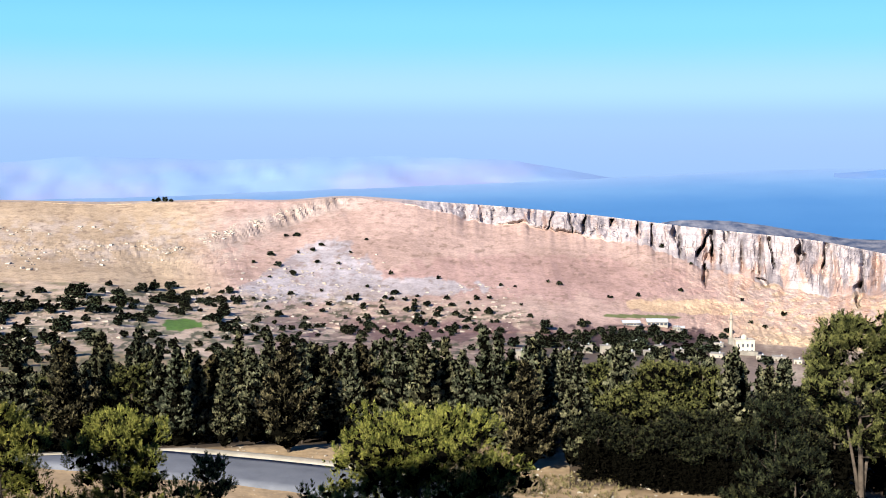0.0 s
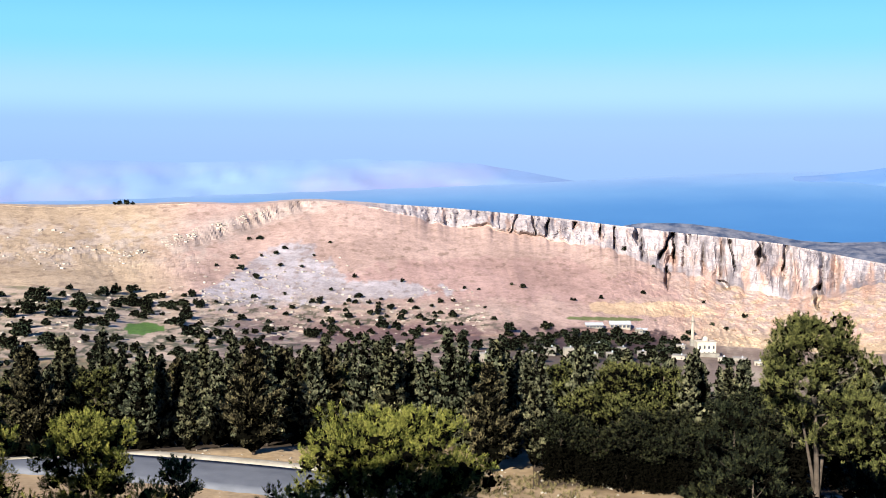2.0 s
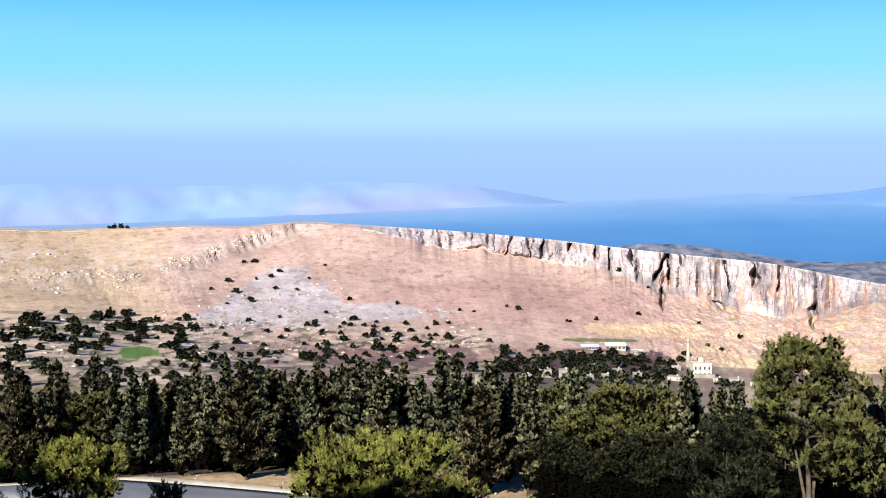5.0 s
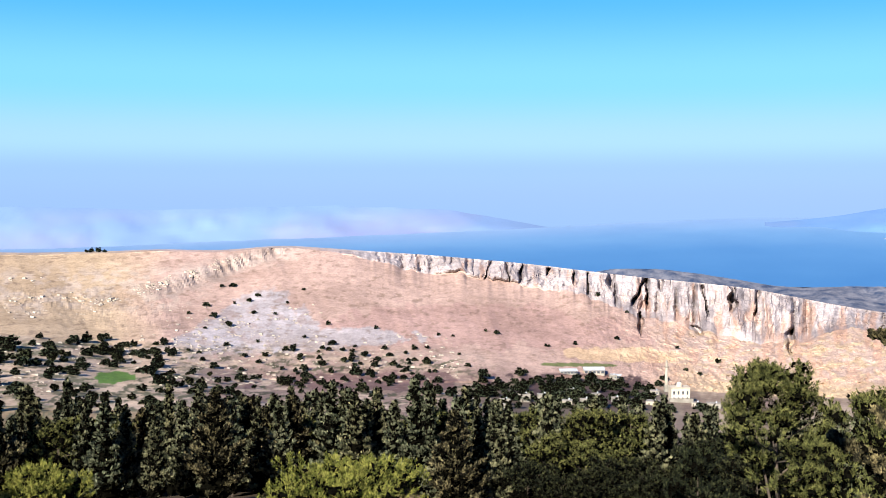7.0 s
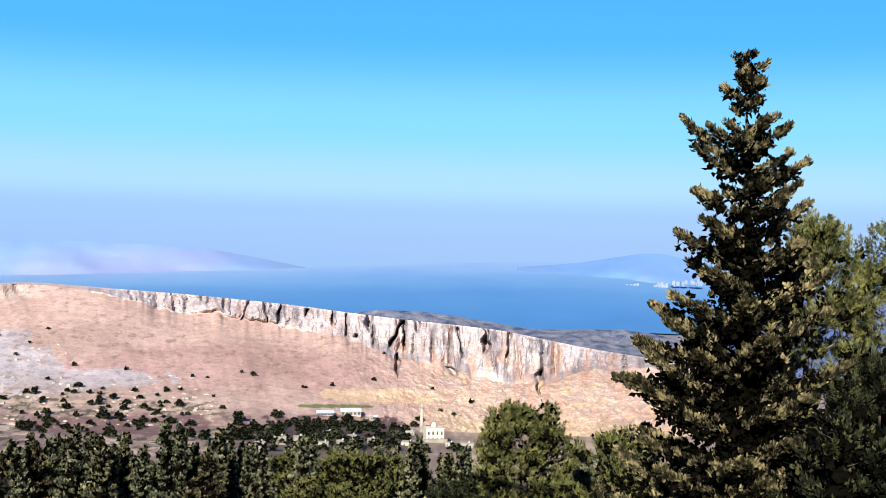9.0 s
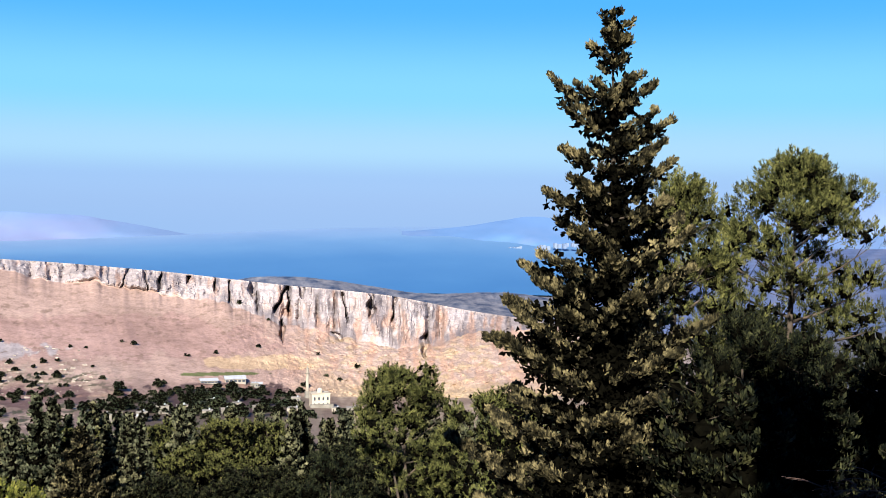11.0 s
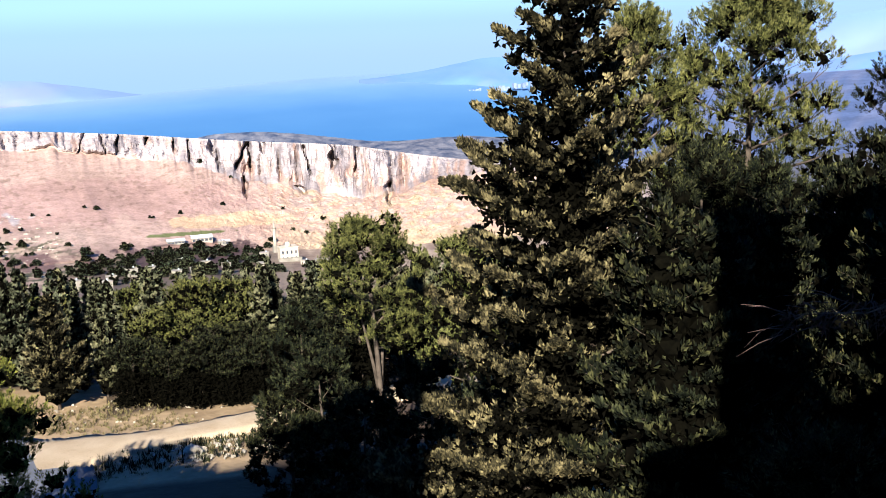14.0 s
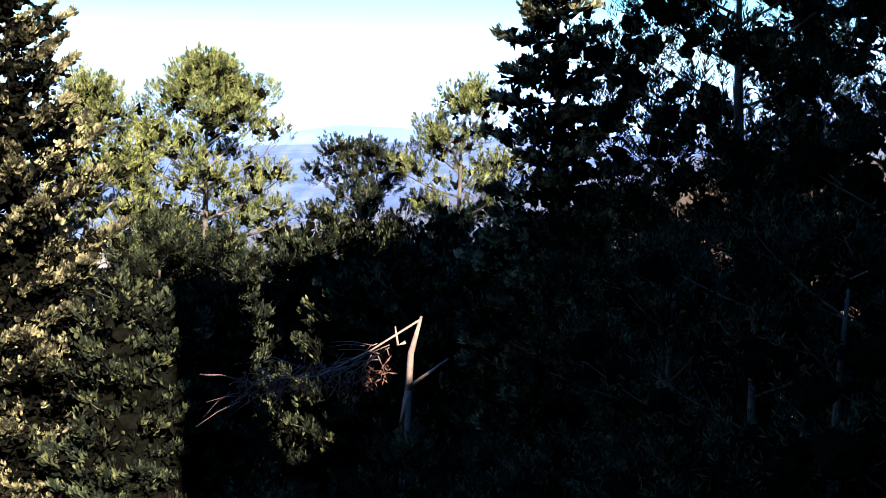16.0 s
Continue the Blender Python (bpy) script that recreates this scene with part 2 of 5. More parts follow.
def wave(x, y, scale, octaves=4, seed=0):
    """Smooth value noise on arrays, about -1 to 1."""
    out, amp, tot = np.zeros(np.broadcast(x, y).shape), 1.0, 0.0
    for o in range(octaves):
        s = scale * 2 ** o
        ca, sa = math.cos(0.65 * o + 0.4), math.sin(0.65 * o + 0.4)
        u, v = (x * ca + y * sa) * s + 13.7 * (o + seed), (y * ca - x * sa) * s + 5.3 * (o + 2 * seed)
        iu, iv = np.floor(u), np.floor(v)
        fu, fv = u - iu, v - iv
        fu, fv = fu * fu * (3 - 2 * fu), fv * fv * (3 - 2 * fv)
        h = lambda a, b: np.modf(np.abs(np.sin(a * 127.1 + b * 311.7 + seed * 17.3) * 43758.5453))[0] * 2 - 1
        out = out + amp * ((h(iu, iv) * (1 - fu) + h(iu + 1, iv) * fu) * (1 - fv) + (h(iu, iv + 1) * (1 - fu) + h(iu + 1, iv + 1) * fu) * fv)
        tot += amp
        amp *= 0.55
    return out / tot


SLOPE_D = [0, 2, 6, 12, 25, 40, 50, 57, 79, 95, 115, 160, 240]
SLOPE_Z = [-1.6, -1.7, -4.2, -8.2, -13.2, -18.0, -20.2, -21.0, -21.0, -24.3, -28.6, -39, -62]


def ground(x, y):
    """Height of the near hillside, the road's terrace and the wooded slope below it."""
    d = math.hypot(x, y)
    az = math.degrees(math.atan2(x, y))
    z = float(np.interp(d, SLOPE_D, SLOPE_Z))
    side = min(1.0, max(0.0, (az - 22) / 25)) if az > 0 else 0.0
    if side:
        z = z * (1 - side) + side * float(np.interp(d, [0, 2, 12, 40, 80, 140, 240], [-1.6, -1.7, -7.5, -14.5, -21, -32, -58]))
    if abs(az) > 95:
        k = min(1.0, (abs(az) - 95) / 40)
        z = z * (1 - k) + k * (-1.6 + 0.02 * min(d, 100))
    return EYE + z


AZK = [-40, -22, -17, -13, -11, -8, -5, -2, 0, 2, 5, 7.6, 10.4, 13, 15.8, 18.4, 20.3, 21.5, 23.2, 25.5, 28, 34, 60]
E_CREST = [-2.2, -2.41, -2.6, -2.58, -2.5, -2.62, -2.36, -2.58, -2.74, -2.86, -3.12, -3.35, -3.68, -3.97, -4.2, -4.43, -4.78, -5.0, -5.28, -5.55, -5.9, -6.6, -7.5]
E_BASE = [-2.3, -2.5, -2.70, -2.68, -2.6, -2.72, -2.46, -2.75, -3.3, -3.75, -4.05, -4.45, -5.0, -5.9, -6.6, -6.9, -6.8, -6.6, -6.2, -6.0, -6.1, -6.8, -7.7]
E_FOOT = [-6.2, -6.35, -6.5, -7.75, -7.8, -8.5, -9.2, -9.25, -9.3, -9.3, -9.35, -9.4, -9.45, -9.5, -9.55, -9.6, -9.6, -9.6, -9.5, -9.4, -9.3, -9.2, -9.0]
D_FOOT = [1000, 1000, 1000, 960, 940, 920, 900, 900, 900, 900, 910, 930, 960, 1000, 1030, 1050, 1050, 1050, 1050, 1050, 1050, 1000, 900]
D_BASE = [1500, 1500, 1480, 1450, 1430, 1420, 1400, 1390, 1380, 1370, 1350, 1330, 1290, 1240, 1200, 1180, 1180, 1190, 1210, 1230, 1250, 1250, 1200]
E_VALLEY = [-9.6, -9.7, -9.9, -10.3, -10.4, -10.6, -10.9, -11.2, -11.4, -11.6, -11.9, -12, -12, -12, -12, -12, -12, -12, -12, -12, -12, -12.5, -13]
E_SHORE = [-2.8, -2.48, -2.42, -2.34, -2.28, -2.18, -2.07, -1.98, -1.9, -1.83, -1.7, -1.57, -1.4, -1.25, -1.13, -1.05, -1.0, -1.0, -1.0, -1.1, -1.3, -1.3, -1.3]


# the larger clefts and caves of the rock face: bearing at the top and bottom, height at the top and bottom, half width (degrees), depth
CLEFTS = [(5.6, 5.28, -3.2, -4.12, 0.11, 60), (6.35, 6.55, -3.26, -4.27, 0.09, 60), (7.19, 7.04, -3.32, -4.3, 0.13, 65), (8.48, 8.45, -3.57, -3.93, 0.1, 55),
          (9.75, 9.78, -3.56, -4.4, 0.1, 60), (10.44, 10.5, -3.87, -4.92, 0.08, 60), (11.59, 11.62, -3.79, -4.66, 0.21, 80), (13.28, 12.68, -4.09, -5.38, 0.16, 90),
          (13.37, 13.43, -4.15, -5.51, 0.11, 75), (13.09, 13.11, -5.79, -6.87, 0.16, 70), (13.99, 14.13, -3.95, -4.65, 0.16, 80), (16.1, 16.39, -4.45, -5.83, 0.08, 45),
          (17.53, 17.57, -4.26, -5.6, 0.26, 85), (18.73, 18.65, -4.54, -5.79, 0.11, 65), (20.31, 20.29, -6.44, -7.58, 0.26, 60), (15.69, 16.16, -6.35, -6.81, 0.21, 36)]


def carve(az, el):
    """How far the clefts set the rock face back, in metres."""
    out = np.zeros(np.broadcast(az, el).shape)
    for a0, a1, e0, e1, half, deep in CLEFTS:
        k = (el - e0) / (e1 - e0)
        mid = a0 + (a1 - a0) * np.clip(k, -0.2, 1) + 0.25 * half * np.sin(el * 9 + a0)
        wide = half * (0.75 + 0.35 * np.sin(el * 5 + a0 * 3)) * np.clip(1.25 - 0.5 * k, 0.4, 1.2)
        side = np.clip((1 - np.abs(az - mid) / wide) * 1.7, 0, 1) ** 1.3
        out = np.maximum(out, 0.45 * deep * side * np.clip((k + 0.12) * 9, 0, 1) * np.clip((1.05 - k) * 5, 0, 1))
    return out


LAND = {}


def on_land(az, el):
    """The place where the sheet is met at a bearing and an angle below the eye, beyond the wood."""
    i = int(np.argmin(np.abs(LAND["az"] - az)))
    e, d = LAND["EL"][:, i], LAND["D"][:, i]
    j = int(np.argmax(e >= el)) if (e >= el).any() else len(e) - 1
    j = max(j, 1)
    k = (el - e[j - 1]) / max(1e-6, e[j] - e[j - 1])
    dd = d[j - 1] + (d[j] - d[j - 1]) * min(1, max(0, k))
    a = radians(az)
    return Vector((dd * math.sin(a), dd * math.cos(a), EYE + dd * math.tan(radians(el))))


def land():
    """One sheet from the viewpoint to the horizon, with the escarpment as a steep fold in it."""
    az = np.concatenate([np.arange(-24, -0.5, 0.08), np.arange(-0.5, 26.5, 0.055), np.arange(26.5, 75, 0.5), np.arange(75, 336, 4.0)])
    n = len(az)
    azc = np.where(az > 180, az - 360, az)
    front = np.clip((60 - np.abs(azc - 5)) / 30, 0, 1)               # the view's half of the circle
    ks = AZK
    crest, base, foot = (knots(azc, ks, v) for v in (E_CREST, E_BASE, E_FOOT))
    base0 = base
    base = np.minimum(crest - 0.06, base + np.clip(crest - base, 0, 1) * (0.42 * wave(azc, 0 * azc, 0.5, 4, 33) + 0.22 * wave(azc, 0 * azc, 2.2, 3, 34)))
    dfoot, dbase, valley = (knots(azc, ks, v) for v in (D_FOOT, D_BASE, E_VALLEY))
    s, c = np.sin(np.radians(azc)), np.cos(np.radians(azc))
    rows_d, rows_z, tags, rough = [], [], [], []

    def add(d, z, tag, crisp=None):
        rows_d.append(d), rows_z.append(z), tags.append(tag)
        rough.append(np.full(n, tag == 4) if crisp is None else crisp)

    one = np.ones(n)
    for d in np.concatenate([[0.0, 1, 2], np.arange(4, 50, 3.0), np.arange(50, 90, 1.0), np.arange(90, 240, 8.0)]):
        z = np.array([ground(d * a, d * b) - EYE for a, b in zip(s, c)])
        if d > 3:
            z = z + 0.22 * wave(d * s, d * c, 0.25, 4, 3) * min(1, d / 20)
        add(d * one, z, 0)
    z240 = rows_z[-1]
    for k in np.linspace(0.08, 1, 14):                                # down to the valley floor
        d = 240 + (560 - 240) * k
        z = z240 * (1 - k) + k * 560 * np.tan(np.radians(valley))
        add(d * one, z + 3 * wave(d * s, d * c, 0.012, 4, 5) * k, 1)
    for k in np.linspace(0.016, 1, 62):                                # valley: groves and village
        e = valley * (1 - k) + foot * k
        d = 560 * (1 - k) + dfoot * k
        d = d + 5 * wave(azc * 1.0, k * 6 + 0 * azc, 0.8, 4, 8) * (k < 0.99)
        add(d, d * np.tan(np.radians(e)), 2)
    for k in np.linspace(0.011, 1, 92):                               # the long slope under the cliffs
        e = foot * (1 - k) + base0 * k + (base - base0) * k ** 9
        d = dfoot * (1 - k) + dbase * k
        kk = k + 0 * azc
        gully = wave(azc + 2 * kk, kk * 1.5, 0.45, 5, 11) + 0.35 * wave(azc, kk * 9, 1.3, 4, 12)
        rocky = np.clip((azc - 9) / 5, 0, 1) + np.clip((-9 - azc) / 3, 0, 1) * np.clip(1 - abs(k - 0.45) * 4, 0, 1)
        spur = np.clip(1 - np.abs(e + 2.7 + 0.32 * (-5.5 - azc)) / 0.55, 0, 1) * np.clip((azc + 12) / 2, 0, 1) * np.clip((-4 - azc) / 1.5, 0, 1)
        fin = np.abs(wave(azc + 0.5 * e, kk * 1.5, 2.2, 4, 19))
        d = d + (gully * 9 + rocky * np.where(azc < 0, 9, 11) * np.abs(wave(azc, kk * 5, 2.0, 5, 14))) * min(1, (1 - k) * 6 + 0.35)
        d = d + carve(azc, e) + 30 * spur * (fin - 0.3)
        add(d, d * np.tan(np.radians(e)), 3, (rocky > 0.2) | (spur > 0.2))
    tall = np.clip((base - crest) * -1 / 1.0, 0.0, 5)
    for k in np.linspace(0.022, 1, 46):                               # the cliff
        e = base * (1 - k) + crest * k
        kk = k + 0 * azc
        w = azc + 0.10 * wave(azc, kk * 4, 1.2, 3, 20)
        crack = np.clip(1 - np.abs(wave(w, kk * 0.15, 1.0, 2, 21)) * 5.5, 0, 1)       # narrow upright clefts
        crack = crack * np.clip(0.75 + 1.6 * wave(azc, kk * 1.2, 0.7, 2, 22), 0, 1)
        column = np.abs(wave(w, kk * 0.5, 1.7, 4, 27)) ** 0.8
        block = np.floor(wave(w, kk * 2.2, 1.8, 4, 25) * 4) / 4 + 0.5 * np.floor(k * 5 + 0.7 * wave(azc, kk, 0.8, 3, 26))
        bay = wave(azc, kk * 0.3, 0.28, 2, 29)
        edge = min(1, k * 5 + 0.1)
        amount = np.clip(tall * 1.3, 0.12, 1) * edge
        d = dbase + 55 * k ** 1.2 + amount * (21 * crack + 19 * column + 4 * block + 30 * bay) + np.clip(tall * 2, 0.3, 1) * carve(azc, e)
        add(d, d * np.tan(np.radians(e)), 4)
    zc, dc = rows_z[-1], rows_d[-1]
    zfar = -250 * one
    dfar = 2300 * one
    for k in (0.05, 0.12, 0.25, 0.4, 0.6, 0.8, 1.0):                  # the back of the ridge and the plain behind it
        drop = zc * (1 - k) + zfar * k if k > 0.1 else zc - 4
        add(dc * (1 - k) + dfar * k, drop, 5)
    shore = knots(azc, ks, E_SHORE)
    for d in (2500, 2700, 2900, 3100, 3300):
        lift = np.where(azc > 27, np.clip((azc - 27) / 8, 0, 1), 0) * (d - 2300) / 2600
        add(d * one, zfar + 200 * lift + 5 * wave(d * s, d * c, 0.004, 4, 9) * (d < 3200), 6)
    zl = rows_z[-1]
    for k in (0.15, 0.35, 0.6, 0.8, 1.0):                             # far shore and beyond
        d = 3300 + 1580 * k
        add(d * one, zl * (1 - k) + k * 4880 * np.tan(np.radians(shore - 0.12)), 7)
    D, Z, T = np.array(rows_d), np.array(rows_z), np.array(tags)
    back = 1 - front
    Z = np.where((T >= 1)[:, None], Z * front + back * (-8 - 0.02 * np.minimum(D, 3000)), Z)
    verts = np.stack([D * s, D * c, EYE + Z], -1).reshape(-1, 3)
    r, q = np.meshgrid(np.arange(len(D) - 1), np.arange(n), indexing='ij')
    q2 = (q + 1) % n
    faces = np.stack([r * n + q, r * n + q2, (r + 1) * n + q2, (r + 1) * n + q], -1).reshape(-1, 4)
    me = mesh_of("ground", verts.tolist(), faces.tolist(), M_LAND)
    me.polygons.foreach_set("use_smooth", ~np.array(rough)[:-1].ravel())
    LAND.update(az=azc, D=D[T >= 1], EL=np.degrees(np.arctan2(Z, D))[T >= 1])
    # ground colours, with far haze and near shade painted in
    A = np.broadcast_to(azc, D.shape)
    EL = np.degrees(np.arctan2(Z, D))
    col = np.zeros(D.shape + (3,))
    tt = T[:, None]

    def lay(mask, rgb):
        mk = np.clip(mask, 0, 1)[..., None]
        col[:] = col * (1 - mk) + mk * np.array(rgb)

    soft = lambda v, w: np.clip(v / w + 0.5, 0, 1)
    n1, n2, n3 = wave(A, EL, 0.9, 5, 41), wave(A, EL * 2, 2.5, 4, 43), wave(A * 0.6, EL * 3, 2.2, 4, 45)
    lay(np.ones(D.shape), (0.40, 0.31, 0.18))                          # dry grass
    # near slope darkened: the shade lying on it is put into the colour
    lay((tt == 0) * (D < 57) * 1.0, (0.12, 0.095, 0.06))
    lay((tt <= 1) * (D > np.where(A > 6.5, 69.5, 79.5 - 0.35 * A)) * (D < 170) * 1.0, (0.09, 0.07, 0.045))                # needle litter under the wood, its tone deepened for the shade there
    lay((tt == 2) * 1.0, (0.52, 0.43, 0.31))
    lay((tt == 2) * np.clip(n1 * 3 + 0.1, 0, 0.7) * soft(A + 10, 3), (0.3, 0.22, 0.17))
    lay((tt == 2) * (A < -9) * np.clip(n3 * 3, 0, 0.8), (0.27, 0.25, 0.14))
    hill = ((tt == 3) | (tt == 4)) * 1.0
    lay(hill, (0.56, 0.445, 0.29))
    blob = lambda a, e, ra, re: soft(1 - np.sqrt(((A - a) / ra) ** 2 + ((EL - e) / re) ** 2) + 0.6 * n1 + 0.35 * n2, 0.1)
    lay(hill * soft(A + 12 + n1, 3) * soft(15 - A + n1, 3) * 0.8, (0.535, 0.39, 0.335))
    lay(hill * blob(4, -6.6, 9, 1.1) * 0.75, (0.49, 0.335, 0.285))
    lay(hill * soft(-9.5 - A, 3) * soft(EL + 5.4 + 0.4 * n1, 0.6) * soft(-3.4 - EL, 0.6) * np.clip(n2 * 3 + 0.35, 0, 1) * 0.75, (0.6, 0.52, 0.42))
    spur = np.clip(1.3 - np.abs(EL + 2.75 + 0.32 * (-5.5 - A)) / 0.6 + 0.8 * n2, 0, 1) * soft(A + 11, 2) * soft(-4.2 - A, 2)
    lay(hill * spur * 0.9, (0.6, 0.51, 0.43))
    # dark gaps between the rock fins, their shade put into the colour
    lay(hill * spur * np.clip(n1 * 3, 0, 0.7), (0.36, 0.29, 0.24))
    slope = ((tt == 2) | (tt == 3)) * 1.0
    hill0, hill = hill, slope
    fan = soft(A + 6.2 - (EL + 4.6) * 1.6 + 0.7 * n2 + 0.5 * n1, 0.2) * soft(-5.0 - (EL + 4.6) * 1.1 - A + 0.8 * n2 + 0.8 * n1, 0.2)
    fan = fan * soft(-4.55 - EL + 0.3 * n2, 0.2) * soft(EL + 7.7 + 0.5 * n1 + 0.3 * n2, 0.2)
    lay(hill * fan, (0.51, 0.49, 0.49))
    lay(hill * fan * np.clip(n2 * 4 - 0.6, 0, 0.7), (0.4, 0.33, 0.3))
    lay(hill * blob(-1.6, -7.0, 3.6, 0.5), (0.51, 0.48, 0.47))
    lay(hill * blob(-11, -7.6, 2.0, 0.4), (0.48, 0.455, 0.44))
    lay(hill * soft(-7.5 - EL + 0.3 * n1, 0.8) * soft(4 - A, 6) * soft(A + 12, 2) * np.clip(n2 * 2.5 + 0.6, 0, 1), (0.44, 0.36, 0.29))
    lay(hill * soft(-8.5 - EL + 0.3 * n1, 0.5) * soft(7 - A, 5) * soft(A + 10, 3) * 0.7, (0.3, 0.215, 0.18))
    n4, n5 = wave(A * 1.0, EL * 3.4, 2.6, 4, 61), wave(A * 0.7, EL * 4.5, 1.7, 4, 63)
    low = slope * soft(-6.9 - EL - 0.06 * (A + 16), 0.5) * soft(5 - A, 3)
    terrace = wave(A * 0.8 + 0.3 * n1, EL * 7 + 0.12 * A, 1.0, 3, 65)
    west = slope * soft(-6.75 - EL - 0.1 * (A + 16) + 0.2 * n1, 0.25) * soft(-9.5 - A, 2)
    lay(west * np.clip(terrace * 6 + 0.2, 0, 0.85), (0.62, 0.5, 0.36))
    lay(west * np.clip(-terrace * 7 - 0.9, 0, 0.8), (0.15, 0.16, 0.09))
    lay(low * np.clip(n4 * 8 - 0.8, 0, 0.9), (0.09, 0.1, 0.055))
    lay(low * np.clip(n5 * 7 - 1.0, 0, 0.85), (0.66, 0.54, 0.4))
    lay((tt == 1) * (D > 230) * np.clip(n4 * 6, 0, 0.8), (0.14, 0.15, 0.08))
    lay(slope * np.clip(n4 * 5 - 1.6, 0, 0.6) * soft(EL + 8.2, 1.5), (0.25, 0.18, 0.13))
    hill = hill0
    lay(hill * blob(12.5, -7.85, 3.0, 0.35), (0.68, 0.52, 0.33))
    lay(hill * soft(EL + 8.9, 0.6) * soft(A - 12.5 + 1.3 * (EL + 6), 2) * np.clip(n2 * 2 + 0.8, 0, 1) * 0.85, (0.53, 0.42, 0.36))
    cl = (tt == 4) * np.clip(tall * 3, 0, 1)[None, :]
    lay(cl, (0.53, 0.49, 0.47))
    streak = wave(A, EL * 0.35, 3.2, 4, 51)
    rust = cl * 1.0 + hill * soft(A - 13, 3) * soft(EL + 8.8, 1.0)
    lay(np.clip(rust, 0, 1) * np.clip(streak * 2.6 - 0.45 + 0.5 * soft(A - 12.5, 3) * soft(-5.3 - EL, 1.2), 0, 0.75), (0.56, 0.375, 0.275))
    lay(cl * np.clip(wave(A, EL * 0.3, 2.6, 4, 53) * 4 - 0.5, 0, 0.75), (0.27, 0.255, 0.265))
    lay(((tt == 4) | (tt == 3)) * np.clip((EL - crest + 0.1) / 0.1, 0, 1) * 0.8 * soft(A + 7, 4), (0.66, 0.6, 0.54))
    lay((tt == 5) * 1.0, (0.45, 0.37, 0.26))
    # haze over the far plain and right-hand valley put into the colour
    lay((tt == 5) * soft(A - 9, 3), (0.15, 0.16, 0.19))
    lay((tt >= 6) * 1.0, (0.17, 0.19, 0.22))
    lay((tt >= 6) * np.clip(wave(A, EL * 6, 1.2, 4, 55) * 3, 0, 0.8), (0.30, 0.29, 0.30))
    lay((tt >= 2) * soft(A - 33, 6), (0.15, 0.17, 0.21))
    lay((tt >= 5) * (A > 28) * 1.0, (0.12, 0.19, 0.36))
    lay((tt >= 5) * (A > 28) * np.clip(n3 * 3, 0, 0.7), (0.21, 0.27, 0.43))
    # needle litter on the right-hand slope, darkened for the shade on it
    lay((tt <= 1) * (A > 13.5) * soft(A - 14.5, 2), (0.1, 0.075, 0.05))
    lay((tt == 2) * blob(-13.2, -8.7, 0.95, 0.26), (0.13, 0.26, 0.05))
    lay(((tt == 2) | (tt == 3)) * blob(10.3, -8.38, 2.4, 0.1), (0.17, 0.2, 0.08))
    lay(slope * soft(A - 4.5 + n1, 2) * soft(15 - A, 3) * soft(-9.35 - EL + 0.25 * n1 + 0.2 * n2, 0.25) * 0.9, (0.13, 0.105, 0.085))
    lay(slope * blob(10.0, -9.4, 3.6, 0.85) * soft(-8.82 - EL, 0.1) * 0.94, (0.1, 0.065, 0.065))
    lay(slope * blob(-0.5, -9.2, 5.5, 0.5) * 0.85, (0.22, 0.14, 0.13))
    lay(slope * blob(10.4, -9.0, 2.2, 0.1) * 0.8, (0.45, 0.3, 0.22))
    col *= np.array([0.6, 0.582, 0.612])
    attr = me.color_attributes.new("cover_and_haze", 'FLOAT_COLOR', 'POINT')
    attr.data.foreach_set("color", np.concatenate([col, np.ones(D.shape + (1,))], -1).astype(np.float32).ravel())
    ob = new("ground", me)
    tagged(ob, "dry hillside, wooded slope, valley and limestone escarpment", "ground", kind="structure")


land()


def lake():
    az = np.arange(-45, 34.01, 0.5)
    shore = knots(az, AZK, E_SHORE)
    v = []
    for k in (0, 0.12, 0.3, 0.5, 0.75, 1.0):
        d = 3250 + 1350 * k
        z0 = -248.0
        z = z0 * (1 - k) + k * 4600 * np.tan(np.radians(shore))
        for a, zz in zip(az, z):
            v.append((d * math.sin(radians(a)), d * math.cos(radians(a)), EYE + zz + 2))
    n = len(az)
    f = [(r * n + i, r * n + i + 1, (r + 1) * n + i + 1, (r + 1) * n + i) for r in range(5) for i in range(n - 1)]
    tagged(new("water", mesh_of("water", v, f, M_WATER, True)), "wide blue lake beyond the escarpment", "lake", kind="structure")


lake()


def ridge(name, label, az0, az1, step, d0, d1, ks, es, mat, seed, rough=0.06, low=-0.5):
    """A far range of hills: a strip from its foot up to its crest and down behind."""
    az = np.arange(az0, az1 + step / 2, step)
    top = knots(az, ks, es) + rough * wave(az, 0 * az, 0.8, 5, seed)
    v, rows = [], 14
    foot = knots(az, AZK, E_SHORE) + low
    for k in np.linspace(0, 1, rows):
        e = foot * (1 - k) + top * k
        d = d0 + (d1 - d0) * k + 60 * wave(az, k * 3 + 0 * az, 0.5, 5, seed + 1) * (0.2 + 0.8 * k * (1 - k) * 4)
        for a, ee, dd in zip(az, e, d):
            v.append((dd * math.sin(radians(a)), dd * math.cos(radians(a)), EYE + dd * math.tan(radians(ee))))
    n = len(az)
    v += v[-n:]                                                        # the crest is a sharp edge
    for a, ee in zip(az, top):
        dd = d1 + 60
        v.append((dd * math.sin(radians(a)), dd * math.cos(radians(a)), EYE + dd * math.tan(radians(ee)) - 60))
    f = [(r * n + i, r * n + i + 1, (r + 1) * n + i + 1, (r + 1) * n + i) for r in range(rows + 1) if r != rows - 1 for i in range(n - 1)]
    return tagged(new(name, mesh_of(name, v, f, mat, True)), label, "hills", kind="structure")


